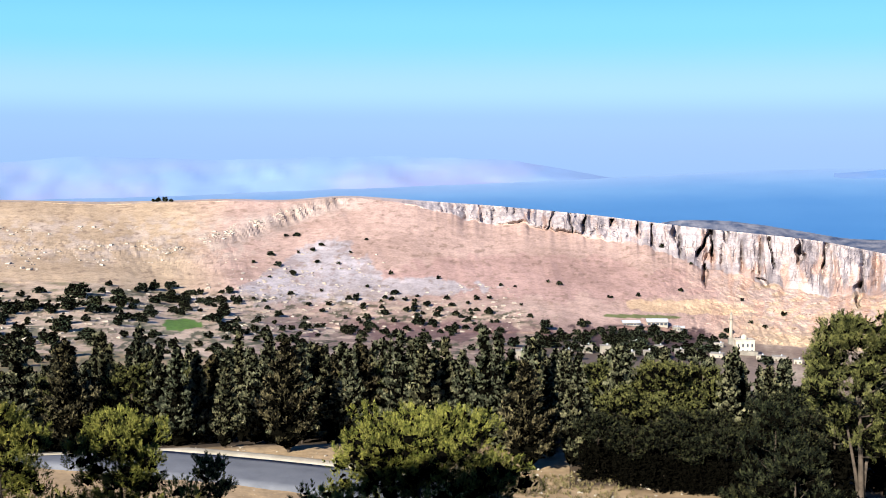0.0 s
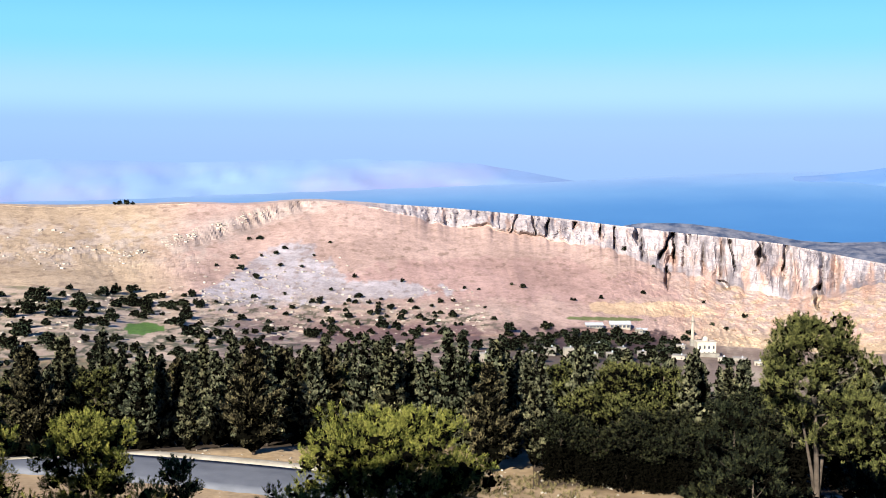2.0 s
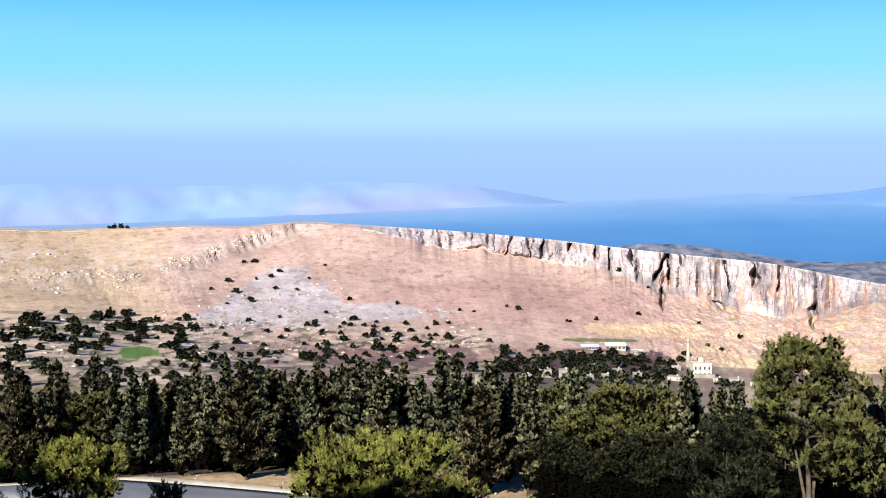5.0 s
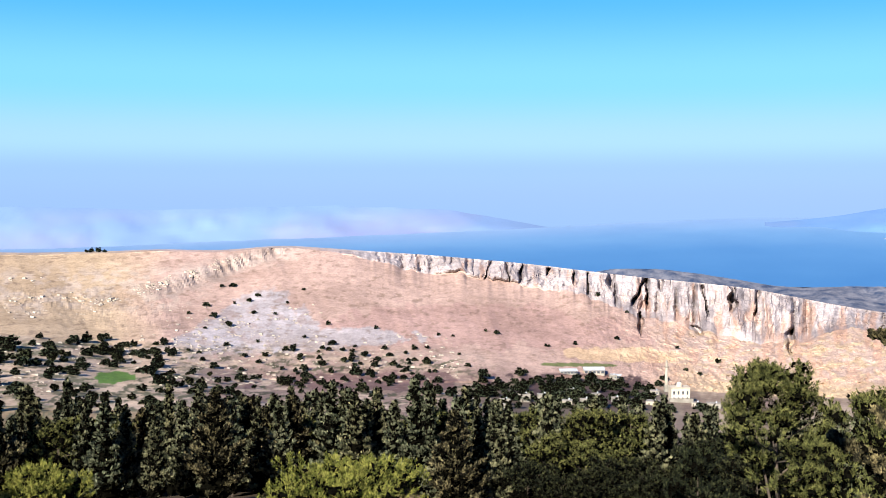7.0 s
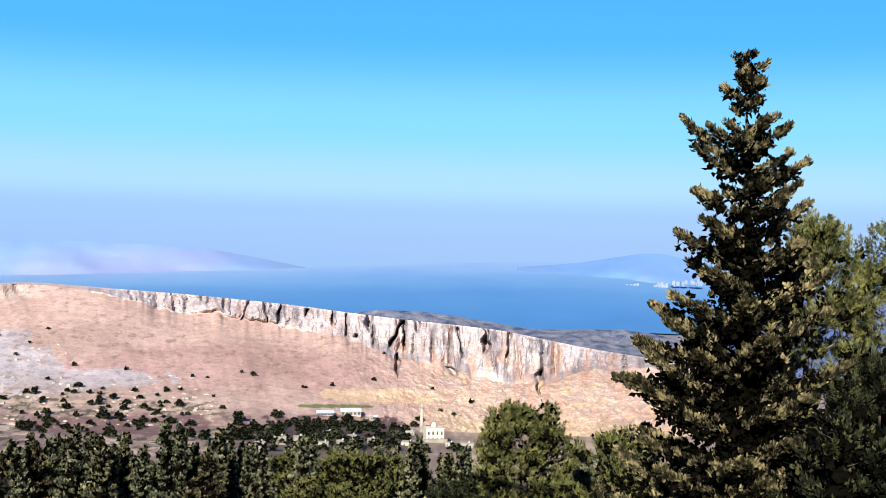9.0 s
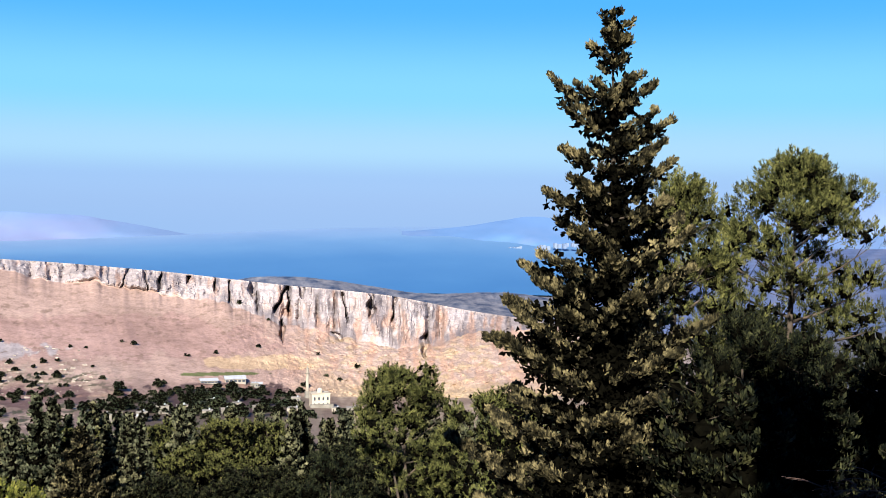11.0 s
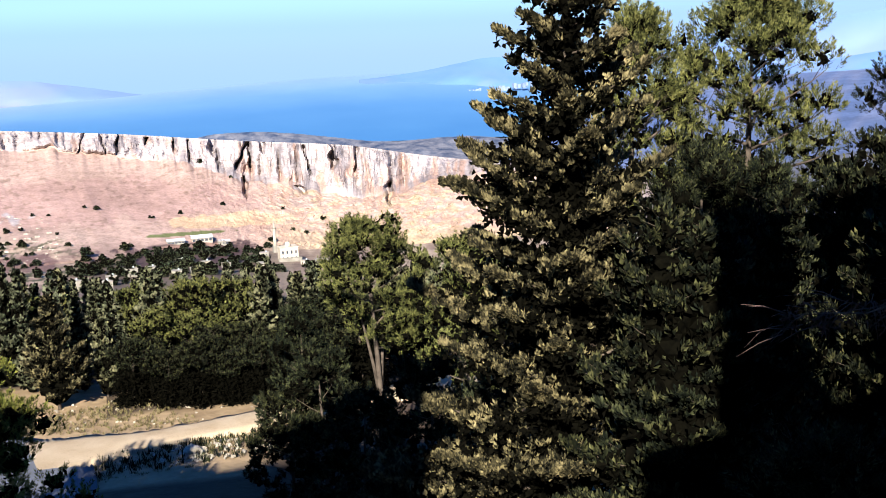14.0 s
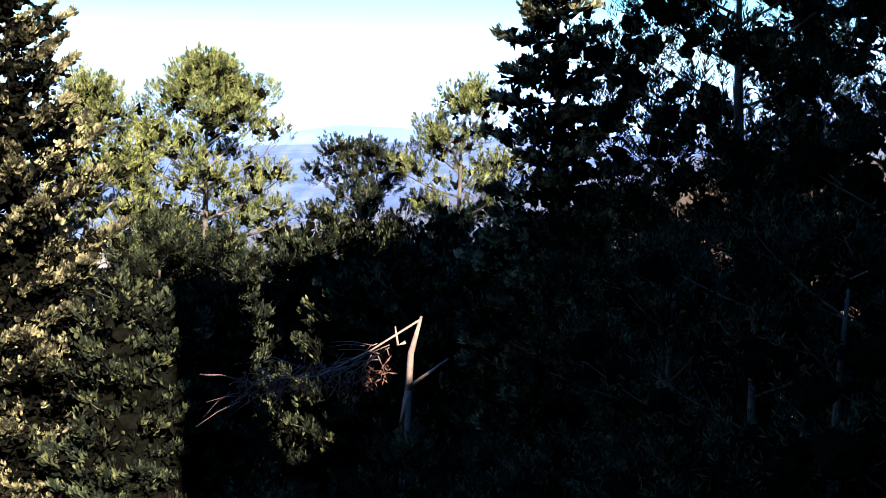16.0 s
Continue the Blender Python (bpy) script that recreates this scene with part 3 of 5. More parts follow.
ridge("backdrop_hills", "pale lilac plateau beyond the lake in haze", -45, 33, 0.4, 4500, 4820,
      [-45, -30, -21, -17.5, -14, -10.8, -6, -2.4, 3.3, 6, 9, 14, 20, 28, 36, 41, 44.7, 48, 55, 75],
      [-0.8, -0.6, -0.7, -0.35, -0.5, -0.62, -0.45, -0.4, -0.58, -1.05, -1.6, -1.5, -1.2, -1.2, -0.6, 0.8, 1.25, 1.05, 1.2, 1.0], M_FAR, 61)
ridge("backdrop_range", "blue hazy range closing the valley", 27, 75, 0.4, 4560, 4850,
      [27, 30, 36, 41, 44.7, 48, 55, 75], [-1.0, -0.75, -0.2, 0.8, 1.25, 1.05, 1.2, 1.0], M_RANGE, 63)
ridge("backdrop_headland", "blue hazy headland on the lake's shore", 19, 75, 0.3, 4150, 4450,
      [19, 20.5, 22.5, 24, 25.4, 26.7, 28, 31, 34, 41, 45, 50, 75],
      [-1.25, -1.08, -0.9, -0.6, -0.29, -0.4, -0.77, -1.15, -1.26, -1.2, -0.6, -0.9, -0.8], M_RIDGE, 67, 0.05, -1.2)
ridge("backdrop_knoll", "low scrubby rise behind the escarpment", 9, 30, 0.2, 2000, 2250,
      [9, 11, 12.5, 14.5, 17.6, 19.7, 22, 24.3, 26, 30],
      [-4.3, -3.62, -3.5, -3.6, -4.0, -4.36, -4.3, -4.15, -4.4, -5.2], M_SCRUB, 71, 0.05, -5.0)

# ---------------------------------------------------------------- road and track
def ribbon(name, pts, width, mat, lift, label, cat, seed=0, rag=0.0, thick=0.0, flare=()):
    """A strip along a line of places, laid on the ground."""
    P = [Vector((x, y, 0)) for x, y in pts]
    line = []
    for i in range(len(P) - 1):
        a, b = P[max(0, i - 1)], P[i]
        c, d = P[i + 1], P[min(len(P) - 1, i + 2)]
        for k in range(12):
            t = k / 12
            line.append(0.5 * (2 * b + (c - a) * t + (2 * a - 5 * b + 4 * c - d) * t * t + (3 * b - a - 3 * c + d) * t ** 3))
    line.append(P[-1])
    rnd = random.Random(seed)
    v, f, m = [], [], 7
    full = width
    for i, p in enumerate(line):
        d = (line[min(i + 1, len(line) - 1)] - line[max(i - 1, 0)]).normalized()
        nrm = Vector((-d.y, d.x, 0))
        w = [rnd.uniform(-rag, rag), rnd.uniform(-rag, rag)]
        if flare:
            width = full + np.interp(p.x, *flare)
        for j in range(m):
            u = j / (m - 1) * 2 - 1
            q = p + nrm * (u * width / 2 + (w[0] if j == 0 else w[1] if j == m - 1 else 0))
            v.append((q.x, q.y, ground(q.x, q.y) + lift * (1.0 - 0.35 * u * u) + thick))
    k = len(line)
    f = [(i * m + j, i * m + j + 1, (i + 1) * m + j + 1, (i + 1) * m + j) for i in range(k - 1) for j in range(m - 1)]
    base = len(v)
    for i in range(k):                                                # skirts give it thickness
        for j in (0, m - 1):
            x, y, z = v[i * m + j]
            v.append((x, y, z - 0.6 - thick))
    for i in range(k - 1):
        f.append((i * m, (i + 1) * m, base + 2 * i + 2, base + 2 * i))
        f.append(((i + 1) * m + m - 1, i * m + m - 1, base + 2 * i + 1, base + 2 * i + 3))
    return tagged(new(name, mesh_of(name, v, f, mat, True)), label, cat, kind="structure")


ROAD = [(-75, 92), (-50, 84), (-27, 76.2), (-12, 71.6), (-3, 67.8), (2.4, 63.6), (3.3, 57.5), (1.2, 51), (-6, 44), (-16, 38)]
ribbon("road", ROAD, 5.4, M_ASPHALT, 0.30, "narrow grey asphalt road curving below the hill", "road", 1)
ribbon("verge", [(x + 0.9, y + 3.25) for x, y in ROAD[:5]], 1.0, M_KERB, 0.33, "pale concrete verge along the road", "verge", 2, 0.08)
ribbon("track", [(3.2, 62.6), (4.6, 62.7), (6.5, 62.9), (10, 63.0), (15, 63.4), (24, 64.5), (36, 64)], 2.9, M_DIRT, 0.34, "sandy unpaved track joining the road", "track", 3, 0.18, flare=((3.2, 5.0, 9.0), (4.6, 3.0, 0.0)))


# ---------------------------------------------------------------- trees
def tube(v, f, pts, radii, sides=6):
    """Append a tapered tube along pts to the lists."""
    start = len(v)
    for i, p in enumerate(pts):
        d = (pts[min(i + 1, len(pts) - 1)] - pts[max(i - 1, 0)]).normalized()
        u = d.orthogonal().normalized()
        w = d.cross(u)
        for k in range(sides):
            a = 2 * math.pi * k / sides
            v.append(tuple(p + (u * math.cos(a) + w * math.sin(a)) * radii[i]))
    for i in range(len(pts) - 1):
        for k in range(sides):
            k2 = (k + 1) % sides
            f.append((start + i * sides + k, start + i * sides + k2, start + (i + 1) * sides + k2, start + (i + 1) * sides + k))
    f.append(tuple(start + k for k in reversed(range(sides))))
    f.append(tuple(start + (len(pts) - 1) * sides + k for k in range(sides)))


def blades(rng, centres, aims, radius, per, length, width, spread, up=0.3, face=None):
    """Many small folded leaf blades in clumps, their flat sides turned outward. centres, aims: (n, 3)."""
    n = len(centres)
    c = np.repeat(centres, per, 0)
    a = np.repeat(aims, per, 0)
    off = rng.normal(size=c.shape)
    off /= np.linalg.norm(off, axis=1, keepdims=True) + 1e-9
    rad = np.repeat(np.broadcast_to(np.asarray(radius, float), (n,)), per)[:, None]
    c = c + off * rad * rng.random((len(c), 1)) ** 0.5
    d = a + spread * off + np.array([0, 0, up])
    d /= np.linalg.norm(d, axis=1, keepdims=True) + 1e-9
    r = (off if face is None else np.repeat(face, per, 0) + 0.5 * off) + 0.35 * rng.normal(size=c.shape)
    s = np.cross(d, r)
    s /= np.linalg.norm(s, axis=1, keepdims=True) + 1e-9
    t = np.cross(d, s)
    L = length * (0.6 + 0.8 * rng.random((len(c), 1)))
    W = width * (0.6 + 0.8 * rng.random((len(c), 1)))
    v = np.stack([c - d * L * 0.5, c + s * W - t * W * 0.5, c + d * L * 0.5, c - s * W - t * W * 0.5], 1).reshape(-1, 3)
    i = np.arange(len(c))[:, None] * 4
    f = np.concatenate([i + np.array([0, 1, 2]), i + np.array([0, 2, 3])], 0)
    return v, f


def fingers(rng, C, A, N, long, wide, per, leaf, slim=0.17):
    """Upright shoots set thick with needles: blades thrown outward round a short axis A from each centre C."""
    c, a = np.repeat(C, per, 0), np.repeat(A, per, 0)
    off = rng.normal(size=c.shape)
    off /= np.linalg.norm(off, axis=1, keepdims=True) + 1e-9
    k = rng.random((len(c), 1))
    c = c + a * long * (k - 0.35) + off * wide * (1.15 - 0.75 * k) * rng.random((len(c), 1)) ** 0.5
    return blades(rng, c, a * 0.9 + off * 0.8, 0.01, 1, leaf, leaf * slim, 0.1, 0.15, 0.55 * off + np.repeat(N, per, 0))


def _ball():
    bm = bmesh.new()
    bmesh.ops.create_icosphere(bm, subdivisions=2, radius=1.0)
    v, f = np.array([tuple(q.co) for q in bm.verts]), np.array([[q.index for q in p.verts] for p in bm.faces])
    bm.free()
    return v, f


BALL_V, BALL_F = _ball()


def lumps(rng, C, radii, tall=1.0, rag=0.35):
    """Ragged closed near-black masses that put a crown's inner shade into its shape, one round each centre."""
    n, k = len(C), len(BALL_V)
    r = np.asarray(radii, float).reshape(n, 1, 1) * (1 + rag * rng.normal(size=(n, k, 1)).clip(-1.6, 1.6))
    v = np.asarray(C)[:, None, :] + BALL_V[None] * r * np.array([1, 1, tall])
    f = BALL_F[None] + (np.arange(n) * k)[:, None, None]
    return v.reshape(-1, 3), f.reshape(-1, 3)


def join(leaves, core):
    """Leaves first, then the core; the number of leaf faces tells the two apart."""
    (v, f), (v2, f2) = leaves, core
    return np.concatenate([v, v2]).tolist(), np.concatenate([f, f2 + len(v)]).tolist(), len(f)


def trunk_axis(H, seed, lean=(0, 0)):
    wob, ln = 0.010 * H, Vector((lean[0], lean[1], 0))
    return lambda h: Vector((wob * (math.sin(h * 5 + seed) - math.sin(seed)), wob * (math.cos(h * 4 + seed) - math.cos(seed)), h * H)) + ln * h * h


def conifer(H, R, seed, number=60, power=0.9, rise=0.35, clump=0.3, per=6, leaf=0.3, space=0.3, bare=0.04, core=0.6, long=(), droop=0.0, tip=0.06, fan=0.24):
    """A cypress or conical conifer with its foot at the origin: ascending limbs set with small upturned sprays round a dark core.
    long: limbs that stand out, as (drop of the tip below the top, direction, length, rise)."""
    rnd, rng = random.Random(seed), np.random.default_rng(seed)
    axis = trunk_axis(H, seed)
    tv, tf, limbs = [], [], []
    r0 = 0.012 * H + 0.03
    hs = [i / 13 * 0.985 for i in range(14)]
    tube(tv, tf, [axis(h) - Vector((0, 0, 0.5 if h == 0 else 0)) for h in hs], [max(0.012, r0 * (1 - h * 0.98)) for h in hs], 8)
    reach_at = lambda u: R * max(0.0, 1 - (u - bare) / (1 - bare)) ** power * min(1, 0.62 + (u - bare) * 5)
    plan = []
    for i in range(number):
        u = bare + (0.985 - bare) * ((i + rnd.random()) / number) ** 0.92
        reach = (reach_at(u) + 0.012 * H * tip / 0.06) * rnd.choice((0.72, 0.85, 0.95, 1.0, 1.05, 1.18))
        a = i * 2.39996 + rnd.uniform(-0.5, 0.5)
        plan.append((u, Vector((math.cos(a), math.sin(a), 0)), reach, rise * rnd.uniform(0.4, 1.5) + 0.25 * u))
    for s, way, length, up in long:
        plan.append((1 - s / H - up * length * 0.8 / H, Vector(way).normalized(), length, up))
    C, A, inner = [], [], []
    for u, out, reach, up in plan:
        side = Vector((-out.y, out.x, 0))
        p0, bend = axis(max(0.02, u)), rnd.uniform(-0.15, 0.15)
        at = lambda t: p0 + out * reach * t + side * reach * bend * t * t + Vector((0, 0, reach * (up * t * (0.55 + 0.45 * t) - droop * t * (1 - 0.6 * t))))
        rb = max(0.008, r0 * 0.3 * (1 - 0.8 * u))
        lv, lf = [], []
        tube(lv, lf, [at(t) for t in (0, 0.3, 0.6, 0.97)], [rb, rb * 0.75, rb * 0.45, rb * 0.15], 4)
        limbs.append((lv, lf))
        k = max(3, int(reach / space * (1.0 + 2.2 * min(1.6, reach / (16 * clump)))))
        for j in range(k):
            t = 0.2 + 0.8 * rnd.random() ** 0.65
            spread = reach * fan * (1.12 - t) + 0.25 * clump
            q = at(t) + side * rnd.gauss(0, 1) * spread + Vector((0, 0, rnd.gauss(0.2, 0.7) * 0.45 * spread))
            C.append(tuple(q))
            A.append(tuple((out * 0.55 + side * rnd.gauss(0, 0.35) + Vector((0, 0, 0.75 - 1.6 * droop))).normalized()))
        for j in range(max(2, k // 2)):
            inner.append(tuple(at(0.75 * rnd.random()) + Vector((rnd.gauss(0, 1), rnd.gauss(0, 1), rnd.gauss(0, 0.5))) * 0.1 * reach))
    top = axis(0.985)
    for j in range(5 + int(0.12 * H / max(0.05, clump))):
        C.append(tuple(top - Vector((0, 0, rnd.random() * 0.05 * H)) + Vector((rnd.gauss(0, 1), rnd.gauss(0, 1), 0)) * 0.4 * clump))
        A.append((rnd.gauss(0, 0.3), rnd.gauss(0, 0.3), 1.0))
    C, A = np.array(C), np.array(A)
    face = A * np.array([1.2, 1.2, 0.5])
    leaves = blades(rng, C, A, clump * (0.55 + 0.6 * rng.random(len(C))), per, leaf, leaf * 0.26, 0.7, 0.25, face)
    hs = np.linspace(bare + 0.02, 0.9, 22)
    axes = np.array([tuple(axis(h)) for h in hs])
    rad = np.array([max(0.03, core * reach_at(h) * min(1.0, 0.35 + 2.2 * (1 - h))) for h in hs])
    # black lumps and blades stand for the shade within the crown
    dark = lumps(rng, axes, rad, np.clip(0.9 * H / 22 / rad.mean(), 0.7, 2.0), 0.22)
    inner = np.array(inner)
    shade_blades = blades(rng, inner, np.zeros(inner.shape), clump * 1.5, 5, leaf * 1.5, leaf * 0.6, 1.0, 0.1)
    dark = (np.concatenate([dark[0], shade_blades[0]]), np.concatenate([dark[1], shade_blades[1] + len(dark[0])]))
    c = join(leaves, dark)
    return (tv, tf), limbs, c


def pine(H, R, seed, count=600, per=16, leaf=0.15, bare=0.1, lobe=12, tuft=0.3, flat=0.75, fork=False, core=0.85, taper=2.3, low=0.62, lean=(0, 0), slim=0.17, shade_skirt=0):
    """A pine with its foot at the origin: bent limbs ending in rounded masses of upright needle shoots."""
    rnd, rng = random.Random(seed), np.random.default_rng(seed)
    axis = trunk_axis(H, seed, lean)
    tv, tf, limbs = [], [], []
    r0 = 0.015 * H + 0.03
    hs = [i / 11 * 0.86 for i in range(12)]
    tube(tv, tf, [axis(h) - Vector((0, 0, 0.5 if h == 0 else 0)) for h in hs], [max(0.012, r0 * (1 - h)) for h in hs], 8)
    if fork:
        for a in (1.2, 3.6):
            p0 = axis(0.32)
            pts = [p0 + Vector((math.cos(a) * R * 0.45 * t, math.sin(a) * R * 0.45 * t, H * 0.45 * t ** 0.8)) for t in (0, 0.25, 0.5, 0.75, 1)]
            tube(tv, tf, pts, [r0 * 0.4, r0 * 0.34, r0 * 0.26, r0 * 0.18, r0 * 0.08], 7)
    balls, nb = [], lobe * 2
    for i in range(nb):
        u = ((i + 0.5) / nb) ** 0.8
        h = bare + (0.95 - bare) * u
        reach = R * min(1.0, low + 1.5 * u) * math.sqrt(max(0.03, 1 - u ** taper)) * rnd.choice((0.6, 0.8, 0.95, 1.0, 1.05, 1.2))
        a = i * 2.39996 + rnd.uniform(-0.5, 0.5)
        out = Vector((math.cos(a), math.sin(a), 0))
        side = Vector((-out.y, out.x, 0))
        rise, bend = rnd.uniform(-0.1, 0.25) + 0.5 * u, rnd.uniform(0.15, 0.4)
        p0 = axis(max(0.03, h - 0.25 * reach / H))
        along = lambda t: p0 + out * reach * t + Vector((0, 0, reach * flat * (rise * t + bend * t * t)))
        rb = max(0.012, r0 * 0.3 * (1 - 0.7 * u))
        lv, lf = [], []
        tube(lv, lf, [along(t) for t in (0, 0.35, 0.7, 1.0)], [rb, rb * 0.75, rb * 0.45, rb * 0.15], 5)
        for t, w in ((0.5, 0.34), (0.64, -0.36), (0.82, 0.26), (0.9, -0.26), (1.0, 0.0)):
            if rnd.random() < 0.16:
                continue
            q = along(t) + side * reach * w * rnd.uniform(0.6, 1.3) + Vector((0, 0, rnd.uniform(0.0, 0.18) * reach))
            if count > 250:
                tube(lv, lf, [along(t * 0.85), q], [rb * 0.3, rb * 0.1], 3)
            balls.append((q, min(0.66, R * rnd.uniform(0.14, 0.25)), out))
        limbs.append((lv, lf))
    weight = sum(r * r for q, r, o in balls)
    C, A, N = [], [], []
    for q, r, out in balls:
        for j in range(max(3, round(count * r * r / weight))):
            d = Vector((rnd.gauss(0, 1), rnd.gauss(0, 1), rnd.gauss(0.35, 0.7))).normalized()
            C.append(tuple(q + Vector((d.x, d.y, d.z * 0.85)) * r * rnd.uniform(0.82, 1.08)))
            N.append(tuple(d * 0.8 + out * 0.3 + Vector((0, 0, 0.2))))
            A.append(tuple((d * 0.6 + out * 0.15 + Vector((0, 0, 0.7))).normalized()))
    leaves = fingers(rng, np.array(C), np.array(A), np.array(N), tuft, tuft * 0.36, per, leaf, slim)
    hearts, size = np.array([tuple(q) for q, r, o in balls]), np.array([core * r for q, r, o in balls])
    # black lumps and blades put shade behind the needle shoots
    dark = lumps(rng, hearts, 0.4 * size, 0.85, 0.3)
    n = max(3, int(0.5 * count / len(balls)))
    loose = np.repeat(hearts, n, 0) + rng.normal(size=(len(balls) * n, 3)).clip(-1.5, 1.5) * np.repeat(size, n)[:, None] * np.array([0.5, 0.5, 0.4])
    shade_blades = blades(rng, loose, np.zeros(loose.shape), leaf * 0.6, 4, leaf * 1.3, leaf * 0.42, 1.0, 0.1)
    dark = (np.concatenate([dark[0], shade_blades[0]]), np.concatenate([dark[1], shade_blades[1] + len(dark[0])]))
    if shade_skirt:                                                         # near-black blades for the shade under the living crown
        n = shade_skirt
        a, h, q = rng.random(n) * 6.2832, rng.random(n) * bare, R * 0.85 * rng.random(n) ** 0.6
        dead = np.stack([np.cos(a) * q, np.sin(a) * q, H * h], -1)
        more = blades(rng, dead, np.zeros(dead.shape), 0.3, 4, leaf * 2.2, leaf * 0.5, 1.0, 0.2)
        dark = (np.concatenate([dark[0], more[0]]), np.concatenate([dark[1], more[1] + len(dark[0])]))
    grown = H / max(0.1, np.quantile(leaves[0][:, 2], 0.9995))
    leaves[0][:, 2] *= grown
    dark[0][:, 2] *= grown
    return (tv, tf), limbs, join(leaves, dark)


def bush(H, R, seed, count, per, leaf):
    """A low rounded shrub: short stems and a crown of small leaves."""
    rnd, rng = random.Random(seed), np.random.default_rng(seed)
    tv, tf, C = [], [], []
    for i in range(8):
        a, k = i * 2.39996 + rnd.uniform(-0.5, 0.5), (i + rnd.random()) / 8
        e = Vector((math.cos(a) * R * rnd.uniform(0.35, 0.9) * (1 - 0.4 * k), math.sin(a) * R * rnd.uniform(0.35, 0.9) * (1 - 0.4 * k), H * (0.3 + 0.5 * k)))
        tube(tv, tf, [Vector((0, 0, -0.2)), e * 0.5, e], [0.07, 0.05, 0.02], 5)
        C += [tuple(e + Vector((rnd.gauss(0, 1), rnd.gauss(0, 1), rnd.gauss(0, 0.7))) * 0.2 * R) for j in range(max(1, count // 8))]
    C = np.array(C)
    off = rng.normal(size=(len(C) * per, 3))
    off /= np.linalg.norm(off, axis=1, keepdims=True)
    c = np.repeat(C, per, 0) + off * 0.34 * R * rng.random((len(off), 1)) ** 0.4
    leaves = blades(rng, c, off + np.array([0, 0, 0.35]), 0.02, 1, leaf, leaf * 0.34, 0.5, 0.1)
    leaves[0][:, 2] *= H / np.quantile(leaves[0][:, 2], 0.999)
    return (tv, tf), join(leaves, lumps(rng, C, 0.22 * R * np.ones(len(C)), 0.75, 0.2))


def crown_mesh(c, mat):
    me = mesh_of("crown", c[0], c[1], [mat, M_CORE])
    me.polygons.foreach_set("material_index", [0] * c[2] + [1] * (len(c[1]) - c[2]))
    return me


def tree(name, grown, mat, label, place, turn=0.0, group="", split=True, bark=None):
    """Sets up a grown tree as trunk, limbs and crown under one root."""
    t, limbs, c = grown
    root = tagged(new(name), label, "tree", group)
    root.matrix_basis = Matrix.Translation(place) @ Matrix.Rotation(turn, 4, 'Z')
    bark = bark or M_BARK
    if not split:
        for lv, lf in limbs:
            k = len(t[0])
            t[0].extend(lv)
            t[1].extend(tuple(i + k for i in q) for q in lf)
    child("trunk", mesh_of("trunk", *t, bark, True), root)
    if split:
        for lv, lf in limbs:
            child("limb", mesh_of("limb", lv, lf, bark, True), root)
    child("crown", crown_mesh(c, mat), root)
    return root


def at_top(az, d, el_top):
    """Foot of a tree at a bearing and distance, and the height that brings its top to an angle above the eye."""
    p = polar(az, d)
    return p, EYE + d * math.tan(radians(el_top)) - p.z


# the tall open cypress beside the viewpoint, its long limbs to either side of the line of sight
p, h = at_top(31.45, 25, 10.45)
LEFT, RIGHT = (-0.853, 0.521, 0), (0.853, -0.521, 0)
tree("cypress_tree", conifer(h, 4.1, 5, 105, 1.0, 0.3, 0.105, 16, 0.11, 0.085, core=0.14, fan=0.17, long=(
    (0.95, LEFT, 0.5, 0.7), (0.9, RIGHT, 0.42, 0.6), (1.77, LEFT, 1.4, 0.8), (1.85, RIGHT, 0.9, 0.6), (2.65, RIGHT, 1.25, 0.5), (3.55, RIGHT, 1.3, 0.6), (4.2, LEFT, 1.55, 0.6),
    (5.85, LEFT, 2.05, 0.4), (6.6, LEFT, 2.4, 0.3), (7.5, LEFT, 2.8, 0.2), (9.4, RIGHT, 3.9, 0.2), (13.2, RIGHT, 4.8, 0.15), (13.7, LEFT, 4.4, 0.1))),
     M_CYP, "tall open dark green cypress on the steep slope", p)
p, h = at_top(58.4, 22, 9.5)
tree("cypress_tree", conifer(h, 3.0, 15, 90, 0.75, 0.05, 0.11, 14, 0.13, 0.13, core=0.12, droop=0.28), M_CYP, "tall cypress with drooping dark sprays", p, 0.7)

